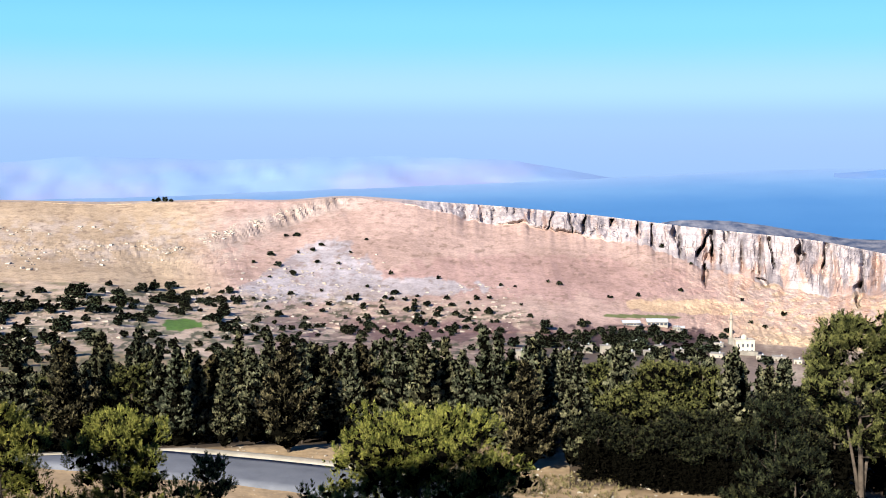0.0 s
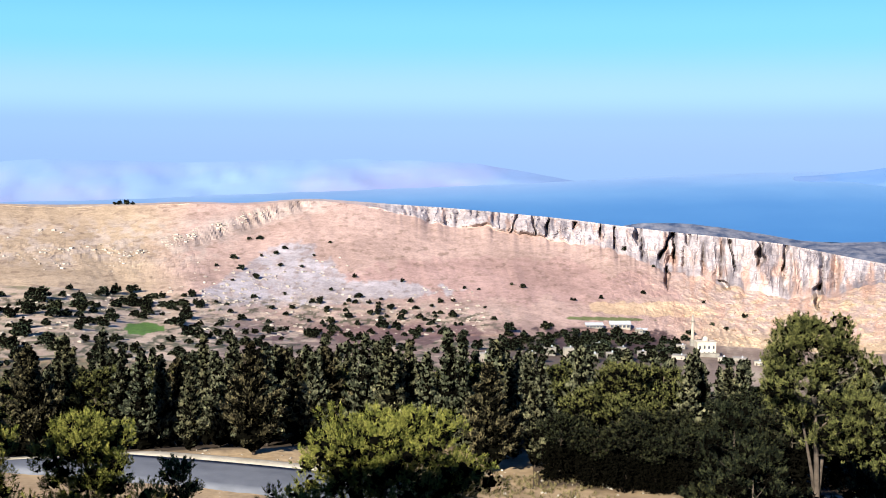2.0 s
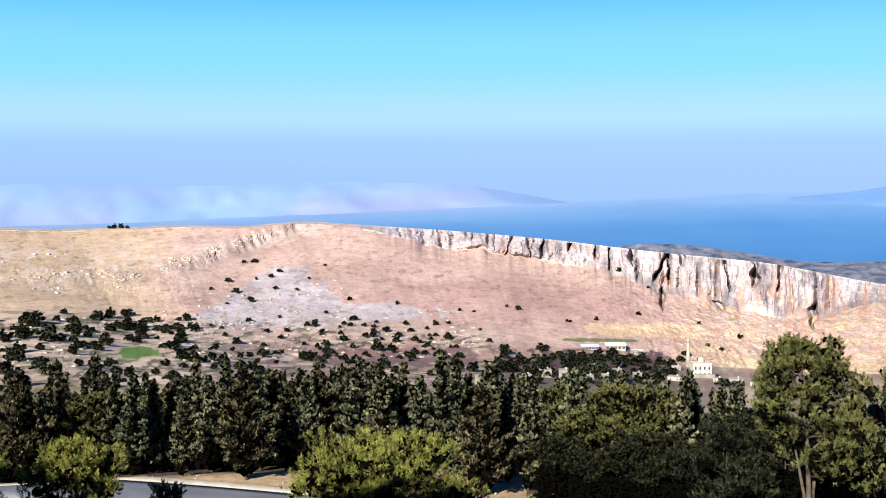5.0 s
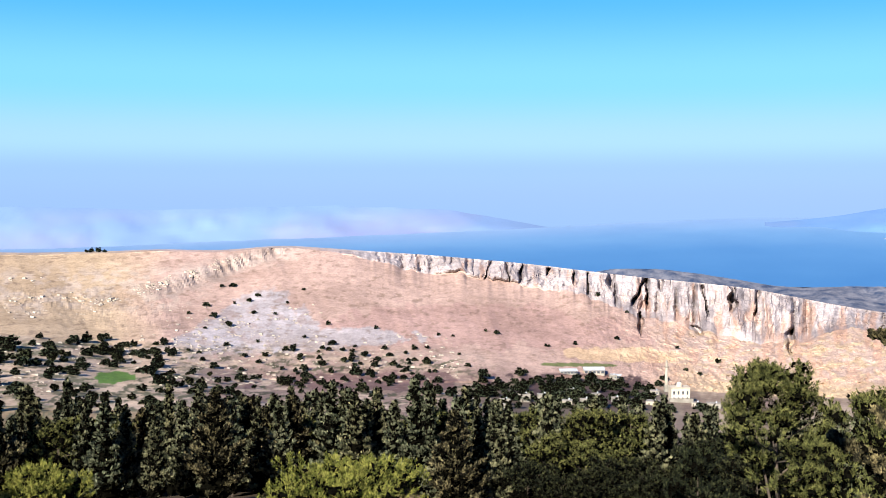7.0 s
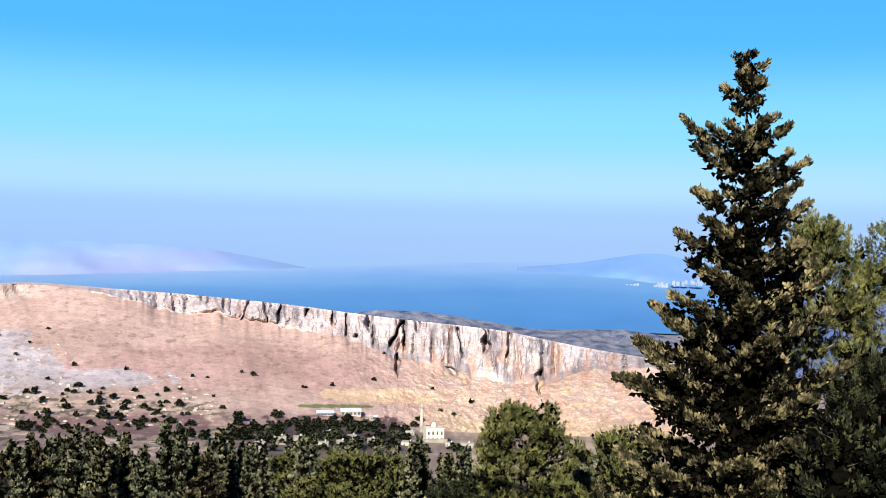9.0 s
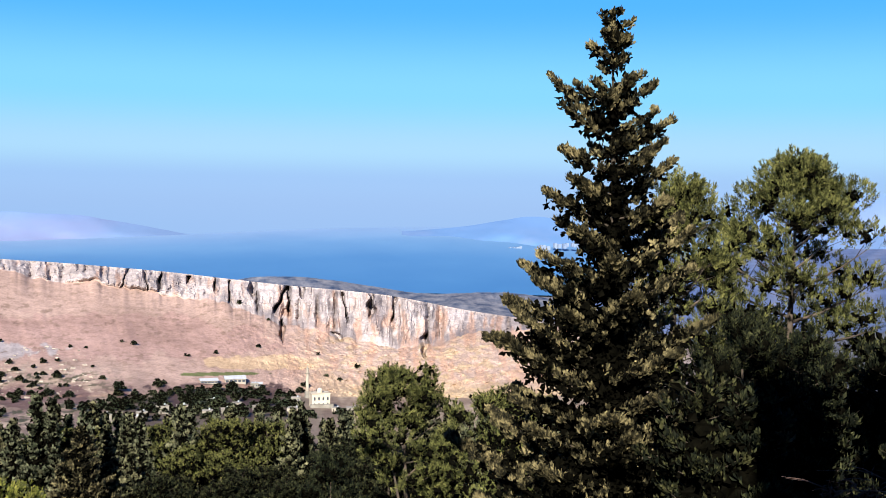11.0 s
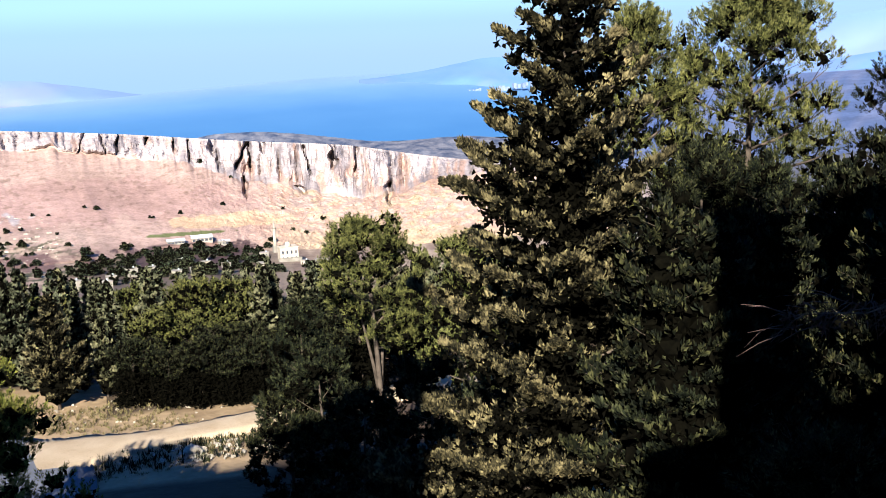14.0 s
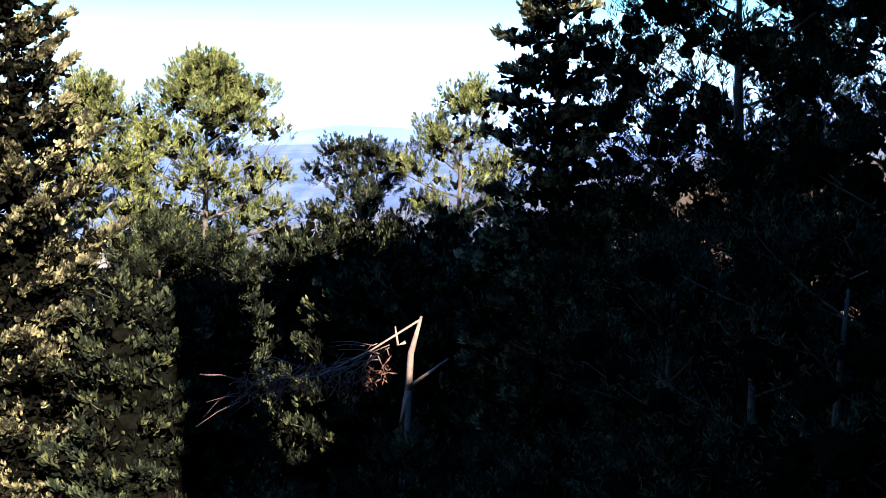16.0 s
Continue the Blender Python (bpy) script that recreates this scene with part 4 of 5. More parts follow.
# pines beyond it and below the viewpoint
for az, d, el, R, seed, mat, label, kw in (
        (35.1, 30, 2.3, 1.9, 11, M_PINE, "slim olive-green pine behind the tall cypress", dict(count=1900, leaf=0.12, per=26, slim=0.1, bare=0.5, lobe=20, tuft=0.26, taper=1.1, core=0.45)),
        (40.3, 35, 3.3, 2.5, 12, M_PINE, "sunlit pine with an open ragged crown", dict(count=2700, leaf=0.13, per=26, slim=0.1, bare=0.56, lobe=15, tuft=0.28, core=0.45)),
        (47.9, 42, -0.8, 2.6, 13, M_SHADED, "dark rounded pine on the slope", dict(count=1300, leaf=0.15, per=26, slim=0.1, bare=0.5, lobe=11, tuft=0.3, core=0.45)),
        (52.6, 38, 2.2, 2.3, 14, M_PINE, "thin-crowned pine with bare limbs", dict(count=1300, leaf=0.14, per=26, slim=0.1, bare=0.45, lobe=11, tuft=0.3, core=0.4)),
        (66.5, 23, 13.0, 2.9, 16, M_SHADED, "large shaded pine standing close to the viewpoint", dict(count=2900, leaf=0.14, per=24, slim=0.09, bare=0.12, lobe=30, tuft=0.34, core=0.8)),
        (73.0, 26, 10.5, 3.6, 17, M_SHADED, "large dark pine on the shaded slope", dict(count=2300, leaf=0.14, per=24, slim=0.09, bare=0.12, lobe=26, tuft=0.34, core=0.7)),
        (77.5, 20, 9.0, 3.9, 18, M_SHADED, "dark pine at the edge of the grove", dict(count=1600, leaf=0.14, per=26, slim=0.09, bare=0.1, lobe=24, tuft=0.34, core=1.0)),
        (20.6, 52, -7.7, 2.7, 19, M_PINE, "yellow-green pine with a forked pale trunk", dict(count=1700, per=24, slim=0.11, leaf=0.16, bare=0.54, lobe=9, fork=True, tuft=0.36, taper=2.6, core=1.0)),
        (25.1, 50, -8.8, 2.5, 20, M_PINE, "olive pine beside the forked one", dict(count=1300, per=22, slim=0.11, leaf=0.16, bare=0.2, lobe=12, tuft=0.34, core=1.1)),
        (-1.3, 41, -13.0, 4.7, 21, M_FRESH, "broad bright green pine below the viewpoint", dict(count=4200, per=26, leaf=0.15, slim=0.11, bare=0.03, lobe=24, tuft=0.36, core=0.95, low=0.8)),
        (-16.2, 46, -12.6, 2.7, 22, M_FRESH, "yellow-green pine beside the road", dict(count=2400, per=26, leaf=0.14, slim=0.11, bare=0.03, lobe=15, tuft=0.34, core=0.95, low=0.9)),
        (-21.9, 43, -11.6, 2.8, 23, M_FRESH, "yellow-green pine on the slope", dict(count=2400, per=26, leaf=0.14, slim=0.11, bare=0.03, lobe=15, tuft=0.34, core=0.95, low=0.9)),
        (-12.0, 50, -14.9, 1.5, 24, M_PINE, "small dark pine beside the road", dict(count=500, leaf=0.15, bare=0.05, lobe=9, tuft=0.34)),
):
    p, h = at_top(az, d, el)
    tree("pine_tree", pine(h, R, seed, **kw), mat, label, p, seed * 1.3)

# lower growth on the shaded slope, three added to hide the dead trunk
rnd = random.Random(77)
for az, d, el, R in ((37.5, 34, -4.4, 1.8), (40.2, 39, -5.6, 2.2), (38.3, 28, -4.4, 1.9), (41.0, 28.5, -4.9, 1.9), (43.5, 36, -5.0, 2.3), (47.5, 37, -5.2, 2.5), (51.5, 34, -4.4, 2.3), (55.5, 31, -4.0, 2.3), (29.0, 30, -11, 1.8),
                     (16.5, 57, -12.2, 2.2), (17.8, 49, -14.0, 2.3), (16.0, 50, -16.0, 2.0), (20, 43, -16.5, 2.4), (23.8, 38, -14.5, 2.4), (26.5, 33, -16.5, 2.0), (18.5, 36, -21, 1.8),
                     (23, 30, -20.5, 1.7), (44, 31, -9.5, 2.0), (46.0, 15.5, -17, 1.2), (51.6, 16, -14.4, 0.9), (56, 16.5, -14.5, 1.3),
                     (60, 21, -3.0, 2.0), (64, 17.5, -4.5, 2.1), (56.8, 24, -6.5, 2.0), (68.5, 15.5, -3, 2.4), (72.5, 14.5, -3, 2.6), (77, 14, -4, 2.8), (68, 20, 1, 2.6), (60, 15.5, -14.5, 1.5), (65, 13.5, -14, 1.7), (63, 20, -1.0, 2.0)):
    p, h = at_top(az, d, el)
    # darker foliage where shade lies, the lighter one where sun reaches
    tree("young_pine", pine(h, R, rnd.randrange(999), 700, 20, min(0.2, 0.003 * d + 0.05), 0.03, 10, 0.34, core=1.0, slim=0.11), M_PINE if d > 30 and az > 42.5 else M_SHADED, "dark young pine on the shaded slope", p, rnd.uniform(0, 6.28), "undergrowth on the slope", split=False)

# thicket added as dark fill for the shaded slope beneath the taller trees
rnd = random.Random(31)
thicket = []
for i in range(36):
    az = 37.3 + (i % 18) * 1.5 + rnd.uniform(-0.5, 0.5)
    d = (25 if i < 18 else 33) + rnd.uniform(-2.5, 2.5)
    if i < 18 and 42.5 < az < 47:
        continue
    p = polar(az, d)
    h = EYE + d * math.tan(radians(rnd.uniform(-8.5, -5.6) if i < 18 else rnd.uniform(-6.2, -4.2))) - p.z
    if len(thicket) < 3:
        ob = tree("conifer_bush", conifer(h, 2.4, 50 + i, 60, 0.5, 0.3, 0.16, 9, 0.15, 0.2, 0.0, 0.4), M_SHADED, "dense dark conifer bush added to fill the slope", p, 0.0, "thicket on the slope", split=False)
        thicket.append((ob, h))
    else:
        src, hs = thicket[i % 3]
        ob = copy_thing(src, Matrix.Translation(p) @ Matrix.Rotation(rnd.uniform(0, 6.28), 4, 'Z'))
        ob.scale = (rnd.uniform(0.85, 1.15), 1.0, h / hs)

# unseen pines added beside and behind the viewpoint to shade the slope
for az, d, el, R in ((104, 17.5, 36, 3.8), (97, 23, 30, 4.0), (93, 29, 25, 4.0), (89, 36, 21, 4.2)):
    p, h = at_top(az, d, el)
    tree("pine_tree", pine(h, R, int(az), 300, 30, 0.28, 0.1, 16, 0.6, core=1.0), M_SHADED, "tall dark pine added out of view to shade the slope", p, az, "grove behind the viewpoint", split=False)

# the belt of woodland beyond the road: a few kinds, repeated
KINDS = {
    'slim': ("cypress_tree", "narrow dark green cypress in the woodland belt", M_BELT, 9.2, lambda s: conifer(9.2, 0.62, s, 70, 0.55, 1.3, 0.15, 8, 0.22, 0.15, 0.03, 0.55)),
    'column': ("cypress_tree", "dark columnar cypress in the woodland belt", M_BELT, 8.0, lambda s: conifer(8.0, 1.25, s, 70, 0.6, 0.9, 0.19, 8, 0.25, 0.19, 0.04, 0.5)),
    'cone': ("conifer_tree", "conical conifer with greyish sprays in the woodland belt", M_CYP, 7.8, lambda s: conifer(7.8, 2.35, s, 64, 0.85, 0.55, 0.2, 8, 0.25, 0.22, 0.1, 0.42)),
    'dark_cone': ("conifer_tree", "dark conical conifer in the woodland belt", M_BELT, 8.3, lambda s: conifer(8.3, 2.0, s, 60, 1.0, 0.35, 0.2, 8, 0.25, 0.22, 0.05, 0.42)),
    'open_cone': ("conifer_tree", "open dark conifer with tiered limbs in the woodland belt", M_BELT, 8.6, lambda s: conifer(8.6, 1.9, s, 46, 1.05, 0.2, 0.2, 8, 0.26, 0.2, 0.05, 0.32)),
    'round': ("pine_tree", "rounded green pine in the woodland belt", M_PINE, 7.0, lambda s: pine(7.0, 2.4, s, 760, 12, 0.22, 0.5, 8, 0.38, core=1.1, slim=0.13, shade_skirt=500)),
    'shade_pine': ("pine_tree", "dark high-crowned pine added to fill the belt's shaded hollow", M_SHADED, 7.6, lambda s: pine(7.6, 2.6, s, 760, 12, 0.22, 0.54, 8, 0.38, core=1.1, slim=0.13, shade_skirt=700)),
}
made = {}
rnd = random.Random(5)


def belt_tree(kind, x, y, scale, variant=0):
    name, label, mat, H, build = KINDS[kind]
    z, turn = ground(x, y), rnd.uniform(0, 6.28)
    if (kind, variant) not in made:
        ob = tree(name, build(100 + len(made) * 7), mat, label, (x, y, z), turn, "woodland belt", split=False)
        made[kind, variant] = ob
    else:
        ob = copy_thing(made[kind, variant], Matrix.Translation((x, y, z)) @ Matrix.Rotation(turn, 4, 'Z'))
    ob.scale = (scale * rnd.uniform(0.92, 1.1), scale * rnd.uniform(0.92, 1.1), scale)


# the trees along its edge, which stand out one by one: kind, bearing, distance, height of the top, breadth
for kind, az, d, el in (
        ('cone', 4.3, 72.5, -10.75), ('slim', 2.9, 80, -9.3), ('column', 6.6, 74, -11.9), ('cone', -7.9, 77.5, -9.6), ('open_cone', -1.3, 82, -9.5), ('slim', -2.7, 84, -9.7),
        ('column', -11.1, 82, -10.6), ('slim', -16.9, 92, -8.9), ('slim', -15.2, 92, -8.7), ('cone', -18.6, 88, -9.3), ('column', -4.7, 82, -10.2), ('dark_cone', -20.9, 89, -9.1),
        ('dark_cone', -13.3, 86, -9.8), ('open_cone', -5.9, 83, -10.4), ('open_cone', 0.9, 80, -10.5), ('dark_cone', 5.4, 82, -10.6), ('dark_cone', -9.6, 86, -10.3),
        ('round', 9.1, 77, -11.8), ('round', 10.9, 77, -12.2), ('round', 12.4, 77, -12.4), ('column', -23.2, 90, -9.4), ('dark_cone', 3.1, 77, -12.2), ('dark_cone', 5.5, 76, -12.8), ('dark_cone', 7.4, 75, -12.6),
        # dark pines added here to give the black shade under the trees
        ('shade_pine', 7.9, 71.5, -13.6), ('shade_pine', 9.6, 70.5, -13.8), ('shade_pine', 11.3, 70, -13.7), ('shade_pine', 12.8, 69.5, -13.5), ('shade_pine', 14.3, 69.5, -13.3), ('shade_pine', 15.9, 69, -13.2),
        ('shade_pine', 17.6, 69, -13.0), ('shade_pine', 19.4, 69, -12.6), ('shade_pine', 8.7, 74, -13.3), ('shade_pine', 10.3, 73.5, -13.4), ('shade_pine', 12.0, 73, -13.2), ('shade_pine', 13.6, 73, -12.9),
        ('shade_pine', 15.2, 73, -12.6), ('shade_pine', 17.0, 73, -12.4), ('shade_pine', 22, 74, -11.6)):
    p, h = at_top(az, d, el)
    belt_tree(kind, p.x, p.y, h / KINDS[kind][3] * (rnd.uniform(0.78, 1.2) if kind == 'shade_pine' else 1.0))
# the rows behind them
for row in range(9):
    x = -46 - row * 3
    while x < 44 + row * 3:
        x += rnd.uniform(2.4, 3.6)
        xx, yy = x + rnd.uniform(-0.8, 0.8), 80.0 - 0.3 * x + row * 3.9 + rnd.uniform(-1.4, 1.4)
        if xx > 7:
            yy -= min(5.0, 1.2 * (xx - 7))
        if row == 0 and rnd.random() < 0.35 or row < 2 and xx > 7:
            continue
        k = rnd.choices(('column', 'dark_cone', 'open_cone', 'round', 'cone', 'slim'), (3, 5, 3, 2, 2, 1))[0]
        if xx > 7:
            k = rnd.choice(('round', 'dark_cone', 'dark_cone', 'column', 'open_cone'))
        belt_tree(k, xx, yy, rnd.uniform(0.78, 1.02) * (1.0 if xx < 4 else 0.95), row % 3 if row < 3 else 0)
# low growth between the trunks
for i in range(36):
    x = -46 + i * 1.5 + rnd.uniform(-0.5, 0.5)
    belt_tree(rnd.choice(('dark_cone', 'column')), x, 78.5 - 0.3 * x + rnd.uniform(3.4, 7.5), rnd.uniform(0.34, 0.5))

# ---------------------------------------------------------------- scrub on the escarpment
def bush_mesh(seed):
    t, c = bush(2.0, 1.25, seed, 40, 12, 0.34)
    return mesh_of("stem", *t, M_BARK, True), crown_mesh(c, M_OLIVE)


BUSH = [bush_mesh(s) for s in (31, 32, 33, 34)]
rnd = random.Random(9)


def shrub(az, el, size, name="shrub", label="dark evergreen shrub on the dry slope", group="shrubs on the escarpment"):
    p = on_land(az, el)
    st, cr = BUSH[rnd.randrange(4)]
    root = tagged(new(name), label, "shrub", group)
    s = {1: 1.5, 2: 2.2, 3: 3.0, 4: 3.8, 5: 5.2}[size] * rnd.uniform(0.8, 1.25)
    root.matrix_basis = Matrix.Translation(p - Vector((0, 0, 0.2 * s))) @ Matrix.Rotation(rnd.uniform(0, 6.28), 4, 'Z')
    root.scale = (s * rnd.uniform(1.0, 1.35), s * rnd.uniform(1.0, 1.35), s * rnd.uniform(0.95, 1.3))
    child("stem", st, root)
    child("crown", cr, root)


for az, el, size in [(-7.94, -4.42, 1), (-7.37, -4.42, 2), (-6.15, -4.91, 2), (-6.56, -5.18, 2), (-8.66, -5.36, 2), (-8.27, -5.91, 2), (-7.59, -6.37, 3), (-9.55, -5.73, 1), (-8.75, -6.47, 1), (-4.69, -5.29, 1), (-3.84, -7.03, 1), (-2.66, -6.38, 1), (-0.24, -6.62, 1), (-8.37, -8.42, 2), (-11.53, -8.61, 3), (-10.31, -7.66, 2), (-7.74, -7.34, 2), (-6.17, -7.21, 1), (-5.27, -5.85, 1), (-6.36, -5.78, 1), (-7.31, -5.28, 1), (-9.57, -7.53, 1), (-3.89, -4.64, 1)]:
    shrub(az, el, size)
for az, el, size in [(2.38, -7.61, 1), (-0.8, -7.99, 3), (-1.42, -7.77, 1), (0.45, -8.0, 2), (-2.95, -8.43, 2), (-1.84, -8.26, 2), (0.66, -8.48, 2), (-1.22, -8.92, 3), (-0.57, -8.92, 3), (0.24, -9.25, 2), (1.91, -9.2, 2), (-0.18, -8.21, 2), (1.28, -7.89, 1), (3.99, -7.94, 1), (4.47, -8.52, 1), (5.34, -6.77, 1), (5.9, -6.89, 2), (8.52, -7.51, 1), (11.94, -7.09, 1), (14.91, -7.48, 1), (16.87, -8.11, 1), (9.85, -7.4, 1), (2.3, -8.3, 1), (2.94, -6.96, 1), (3.66, -7.02, 1), (10.97, -4.95, 2), (12.42, -5.75, 1), (15.37, -8.54, 1), (15.99, -8.73, 1), (8.37, -7.49, 1)]:
    shrub(az, el, size)
for az, el, size in [(-18.11, -7.1, 5), (-20.77, -7.72, 4), (-20.13, -7.62, 4), (-15.94, -7.46, 3), (-14.04, -7.45, 4), (-13.03, -7.91, 3), (-15.12, -7.0, 2), (-16.52, -6.68, 2), (-17.69, -8.35, 2), (-18.61, -8.4, 3), (-16.17, -8.62, 2), (-10.59, -7.62, 2), (-20.56, -7.04, 2), (-19.73, -6.9, 3), (-19.24, -7.87, 3), (-17.14, -7.69, 4), (-14.61, -8.27, 3), (-15.95, -7.8, 3), (-21.16, -7.84, 4), (-14.35, -2.63, 2), (-14.1, -2.63, 3), (-13.8, -2.63, 3), (-13.49, -2.64, 2)]:
    shrub(az, el, size, label="dense green shrub among rocks in the valley", group="valley shrubs")
for az, el, size in [(4.44, -9.92, 3), (4.95, -10.03, 4), (5.35, -10.03, 3), (6.0, -9.73, 4), (6.35, -9.63, 3), (7.04, -8.98, 3), (7.34, -8.83, 2), (3.65, -10.02, 3), (12.71, -9.87, 2), (7.66, -9.33, 2), (13.43, -9.65, 1), (9.0, -10.2, 3), (11.2, -10.4, 3), (12.6, -10.3, 2), (14.2, -10.4, 2), (8.1, -9.35, 2), (8.6, -9.5, 2), (9.3, -9.45, 1), (10.1, -9.5, 2), (11.3, -9.4, 2), (12.1, -9.3, 2), (12.9, -9.4, 1), (7.0, -9.7, 3), (3.0, -9.9, 2), (2.2, -9.8, 2), (13.0, -10.5, 3), (16.2, -10.5, 3)]:
    shrub(az, el, size, "village_tree", "dark garden tree among the village houses", "village trees")
for i in range(110):
    shrub(rnd.uniform(-24, 3), rnd.uniform(-10.3, -9.0), rnd.choice((1, 1, 2, 3)), label="green scrub bush below the rocks", group="valley scrub")
for i in range(130):
    shrub(rnd.triangular(4, 16, 9.5), rnd.uniform(-10.6, -9.05), rnd.choice((1, 2, 2, 3, 3)), "village_tree", "dark garden tree among the village houses", "village trees")
for i in range(120):
    az = rnd.uniform(-23, 3)
    el = rnd.uniform(-9.6, -7.4) if az > -11 else rnd.uniform(-9.4, -6.7)
    if abs(az + 13.2) < 1.1 and abs(el + 8.75) < 0.35:
        continue
    if az < -11:                                                       # thickets along the terraces
        for j in range(rnd.choice((1, 2, 3))):
            shrub(az + rnd.gauss(0, 0.45), el + rnd.gauss(0, 0.06), rnd.choice((1, 2, 2, 3)), label="dense green shrub among rocks in the valley", group="valley shrubs")
    shrub(az, el, rnd.choices((1, 2, 3), (6, 2, 0.5 if az > -11 else 1.5))[0], label="low dark scrub bush on stony ground", group="scattered scrub")


# ---------------------------------------------------------------- loose rock
def rocks(name, places, mat, label, seed):
    """Many small angular boulders, joined."""
    rng = np.random.default_rng(seed)
    base = np.array([(-1, -1, -1), (1, -1, -1), (1, 1, -1), (-1, 1, -1), (-0.7, -0.7, 0.8), (0.7, -0.7, 0.8), (0.7, 0.7, 0.8), (-0.7, 0.7, 0.8)], float)
    quads = np.array([(0, 3, 2, 1), (4, 5, 6, 7), (0, 1, 5, 4), (1, 2, 6, 5), (2, 3, 7, 6), (3, 0, 4, 7)])
    v, f = [], []
    for i, (p, s) in enumerate(places):
        b = base * (1 + 0.45 * rng.uniform(-1, 1, base.shape))
        a = rng.uniform(0, 6.28)
        r = np.array([[math.cos(a), -math.sin(a), 0], [math.sin(a), math.cos(a), 0], [0, 0, 1]])
        v.append((b * s * np.array([1, 0.8, 0.6])) @ r.T + np.array(p))
        f.append(quads + 8 * i)
    me = mesh_of(name, np.concatenate(v).tolist(), np.concatenate(f).tolist(), mat)
    return tagged(new(name, me), label, "rocks", kind="stuff")


spots = []
for i in range(2200):
    z = rnd.random()
    if z < 0.35:                                                       # outcrop band on the grassy hill
        az = rnd.uniform(-23, -7)
        el = rnd.gauss(rnd.choice((-3.9, -4.8, -4.9, -5.5)) if az < -14 else -5.2 + (az + 14) * 0.32, 0.16)
        if math.sin(az * 2.1) + math.sin(az * 5.3 + 1) + math.sin(el * 7 + az) < -0.2:
            continue
    elif z < 0.8:                                                      # stony ground at the slope's foot
        az, el = rnd.uniform(-23, 4), rnd.uniform(-9.3, -6.9)
    else:                                                              # scree
        az, el = rnd.gauss(-7, 2.2), rnd.gauss(-6.6, 0.8)
    if abs(az + 13.2) < 1.2 and abs(el + 8.7) < 0.4:
        continue
    spots.append((tuple(on_land(az, el)), rnd.choice((0.5, 0.6, 0.8, 1.0, 1.9)) * rnd.uniform(0.7, 1.2) * (1.25 if z < 0.35 else 0.9)))
rocks("boulders", spots, M_ROCK, "pale limestone boulders strewn over the slope", 3)


# ---------------------------------------------------------------- the village
def house(az, el, w, h, wall, label, name="house", rot=None):
    """A flat-roofed house: walls, roof slab with parapet, windows, door."""
    p = on_land(az, el)
    root = tagged(new(name), label, "house", "village houses")
    root.matrix_basis = Matrix.Translation(p) @ Matrix.Rotation(radians(-az + (rnd.uniform(-25, 25) if rot is None else rot)), 4, 'Z')
    d = w * 0.8
    wall_ob = part("wall", box(bmesh.new(), -w / 2, -d / 2, -3, w / 2, d / 2, h), wall, root)
    roof = part("roof", box(bmesh.new(), -w / 2 - 0.25, -d / 2 - 0.25, h + 0.004, w / 2 + 0.25, d / 2 + 0.25, h + 0.4), M_ROOF, root)
    tank = bmesh.new()
    bmesh.ops.create_cone(tank, cap_ends=True, segments=10, radius1=0.6, radius2=0.55, depth=1.3, matrix=Matrix.Translation((w * 0.2, 0, h + 1.06)))
    part("water_tank", tank, M_SHED, roof)
    storeys = max(1, int(h / 3.2))
    for s in range(storeys):
        n = max(2, int(w / 3.5))
        for i in range(n):
            x = -w / 2 + (i + 0.5) * w / n
            z = s * h / storeys + 1.0
            for sy in (-1, 1):
                y = sy * d / 2
                if s == 0 and i == 0 and sy < 0:
                    part("door", box(bmesh.new(), x - 0.5, y - 0.06, 0, x + 0.5, y + 0.06, 2.1), M_BARK, root)
                    continue
                win = part("window", box(bmesh.new(), x - 0.6, y - 0.05, z, x + 0.6, y + 0.05, z + 1.2), M_GLASS, root)
                part("sill", box(bmesh.new(), x - 0.7, y - 0.15, z - 0.12, x + 0.7, y + 0.15, z), M_ROOF, win)
    return root


for az, el, w, h in [(7.3, -10.25, 20, 16), (8.25, -10.29, 18, 18), (3.96, -10.59, 11, 15), (4.61, -10.69, 11, 18), (6.0, -11.04, 20, 24), (6.32, -10.41, 15, 11), (9.48, -10.48, 18, 14), (10.37, -10.32, 10, 11), (10.92, -9.98, 9, 7), (11.91, -10.2, 13, 11), (13.76, -10.27, 26, 9), (16.71, -10.29, 26, 10), (15.88, -10.27, 9, 7), (8.89, -9.72, 12, 9), (9.72, -9.81, 14, 9), (13.84, -9.74, 20, 6), (11.75, -9.03, 16, 8), (17.6, -10.4, 16, 10)]:
    house(az, el, max(6, 0.38 * w), max(3.0, 0.34 * h), M_WALL, "pale flat-roofed village house among trees")


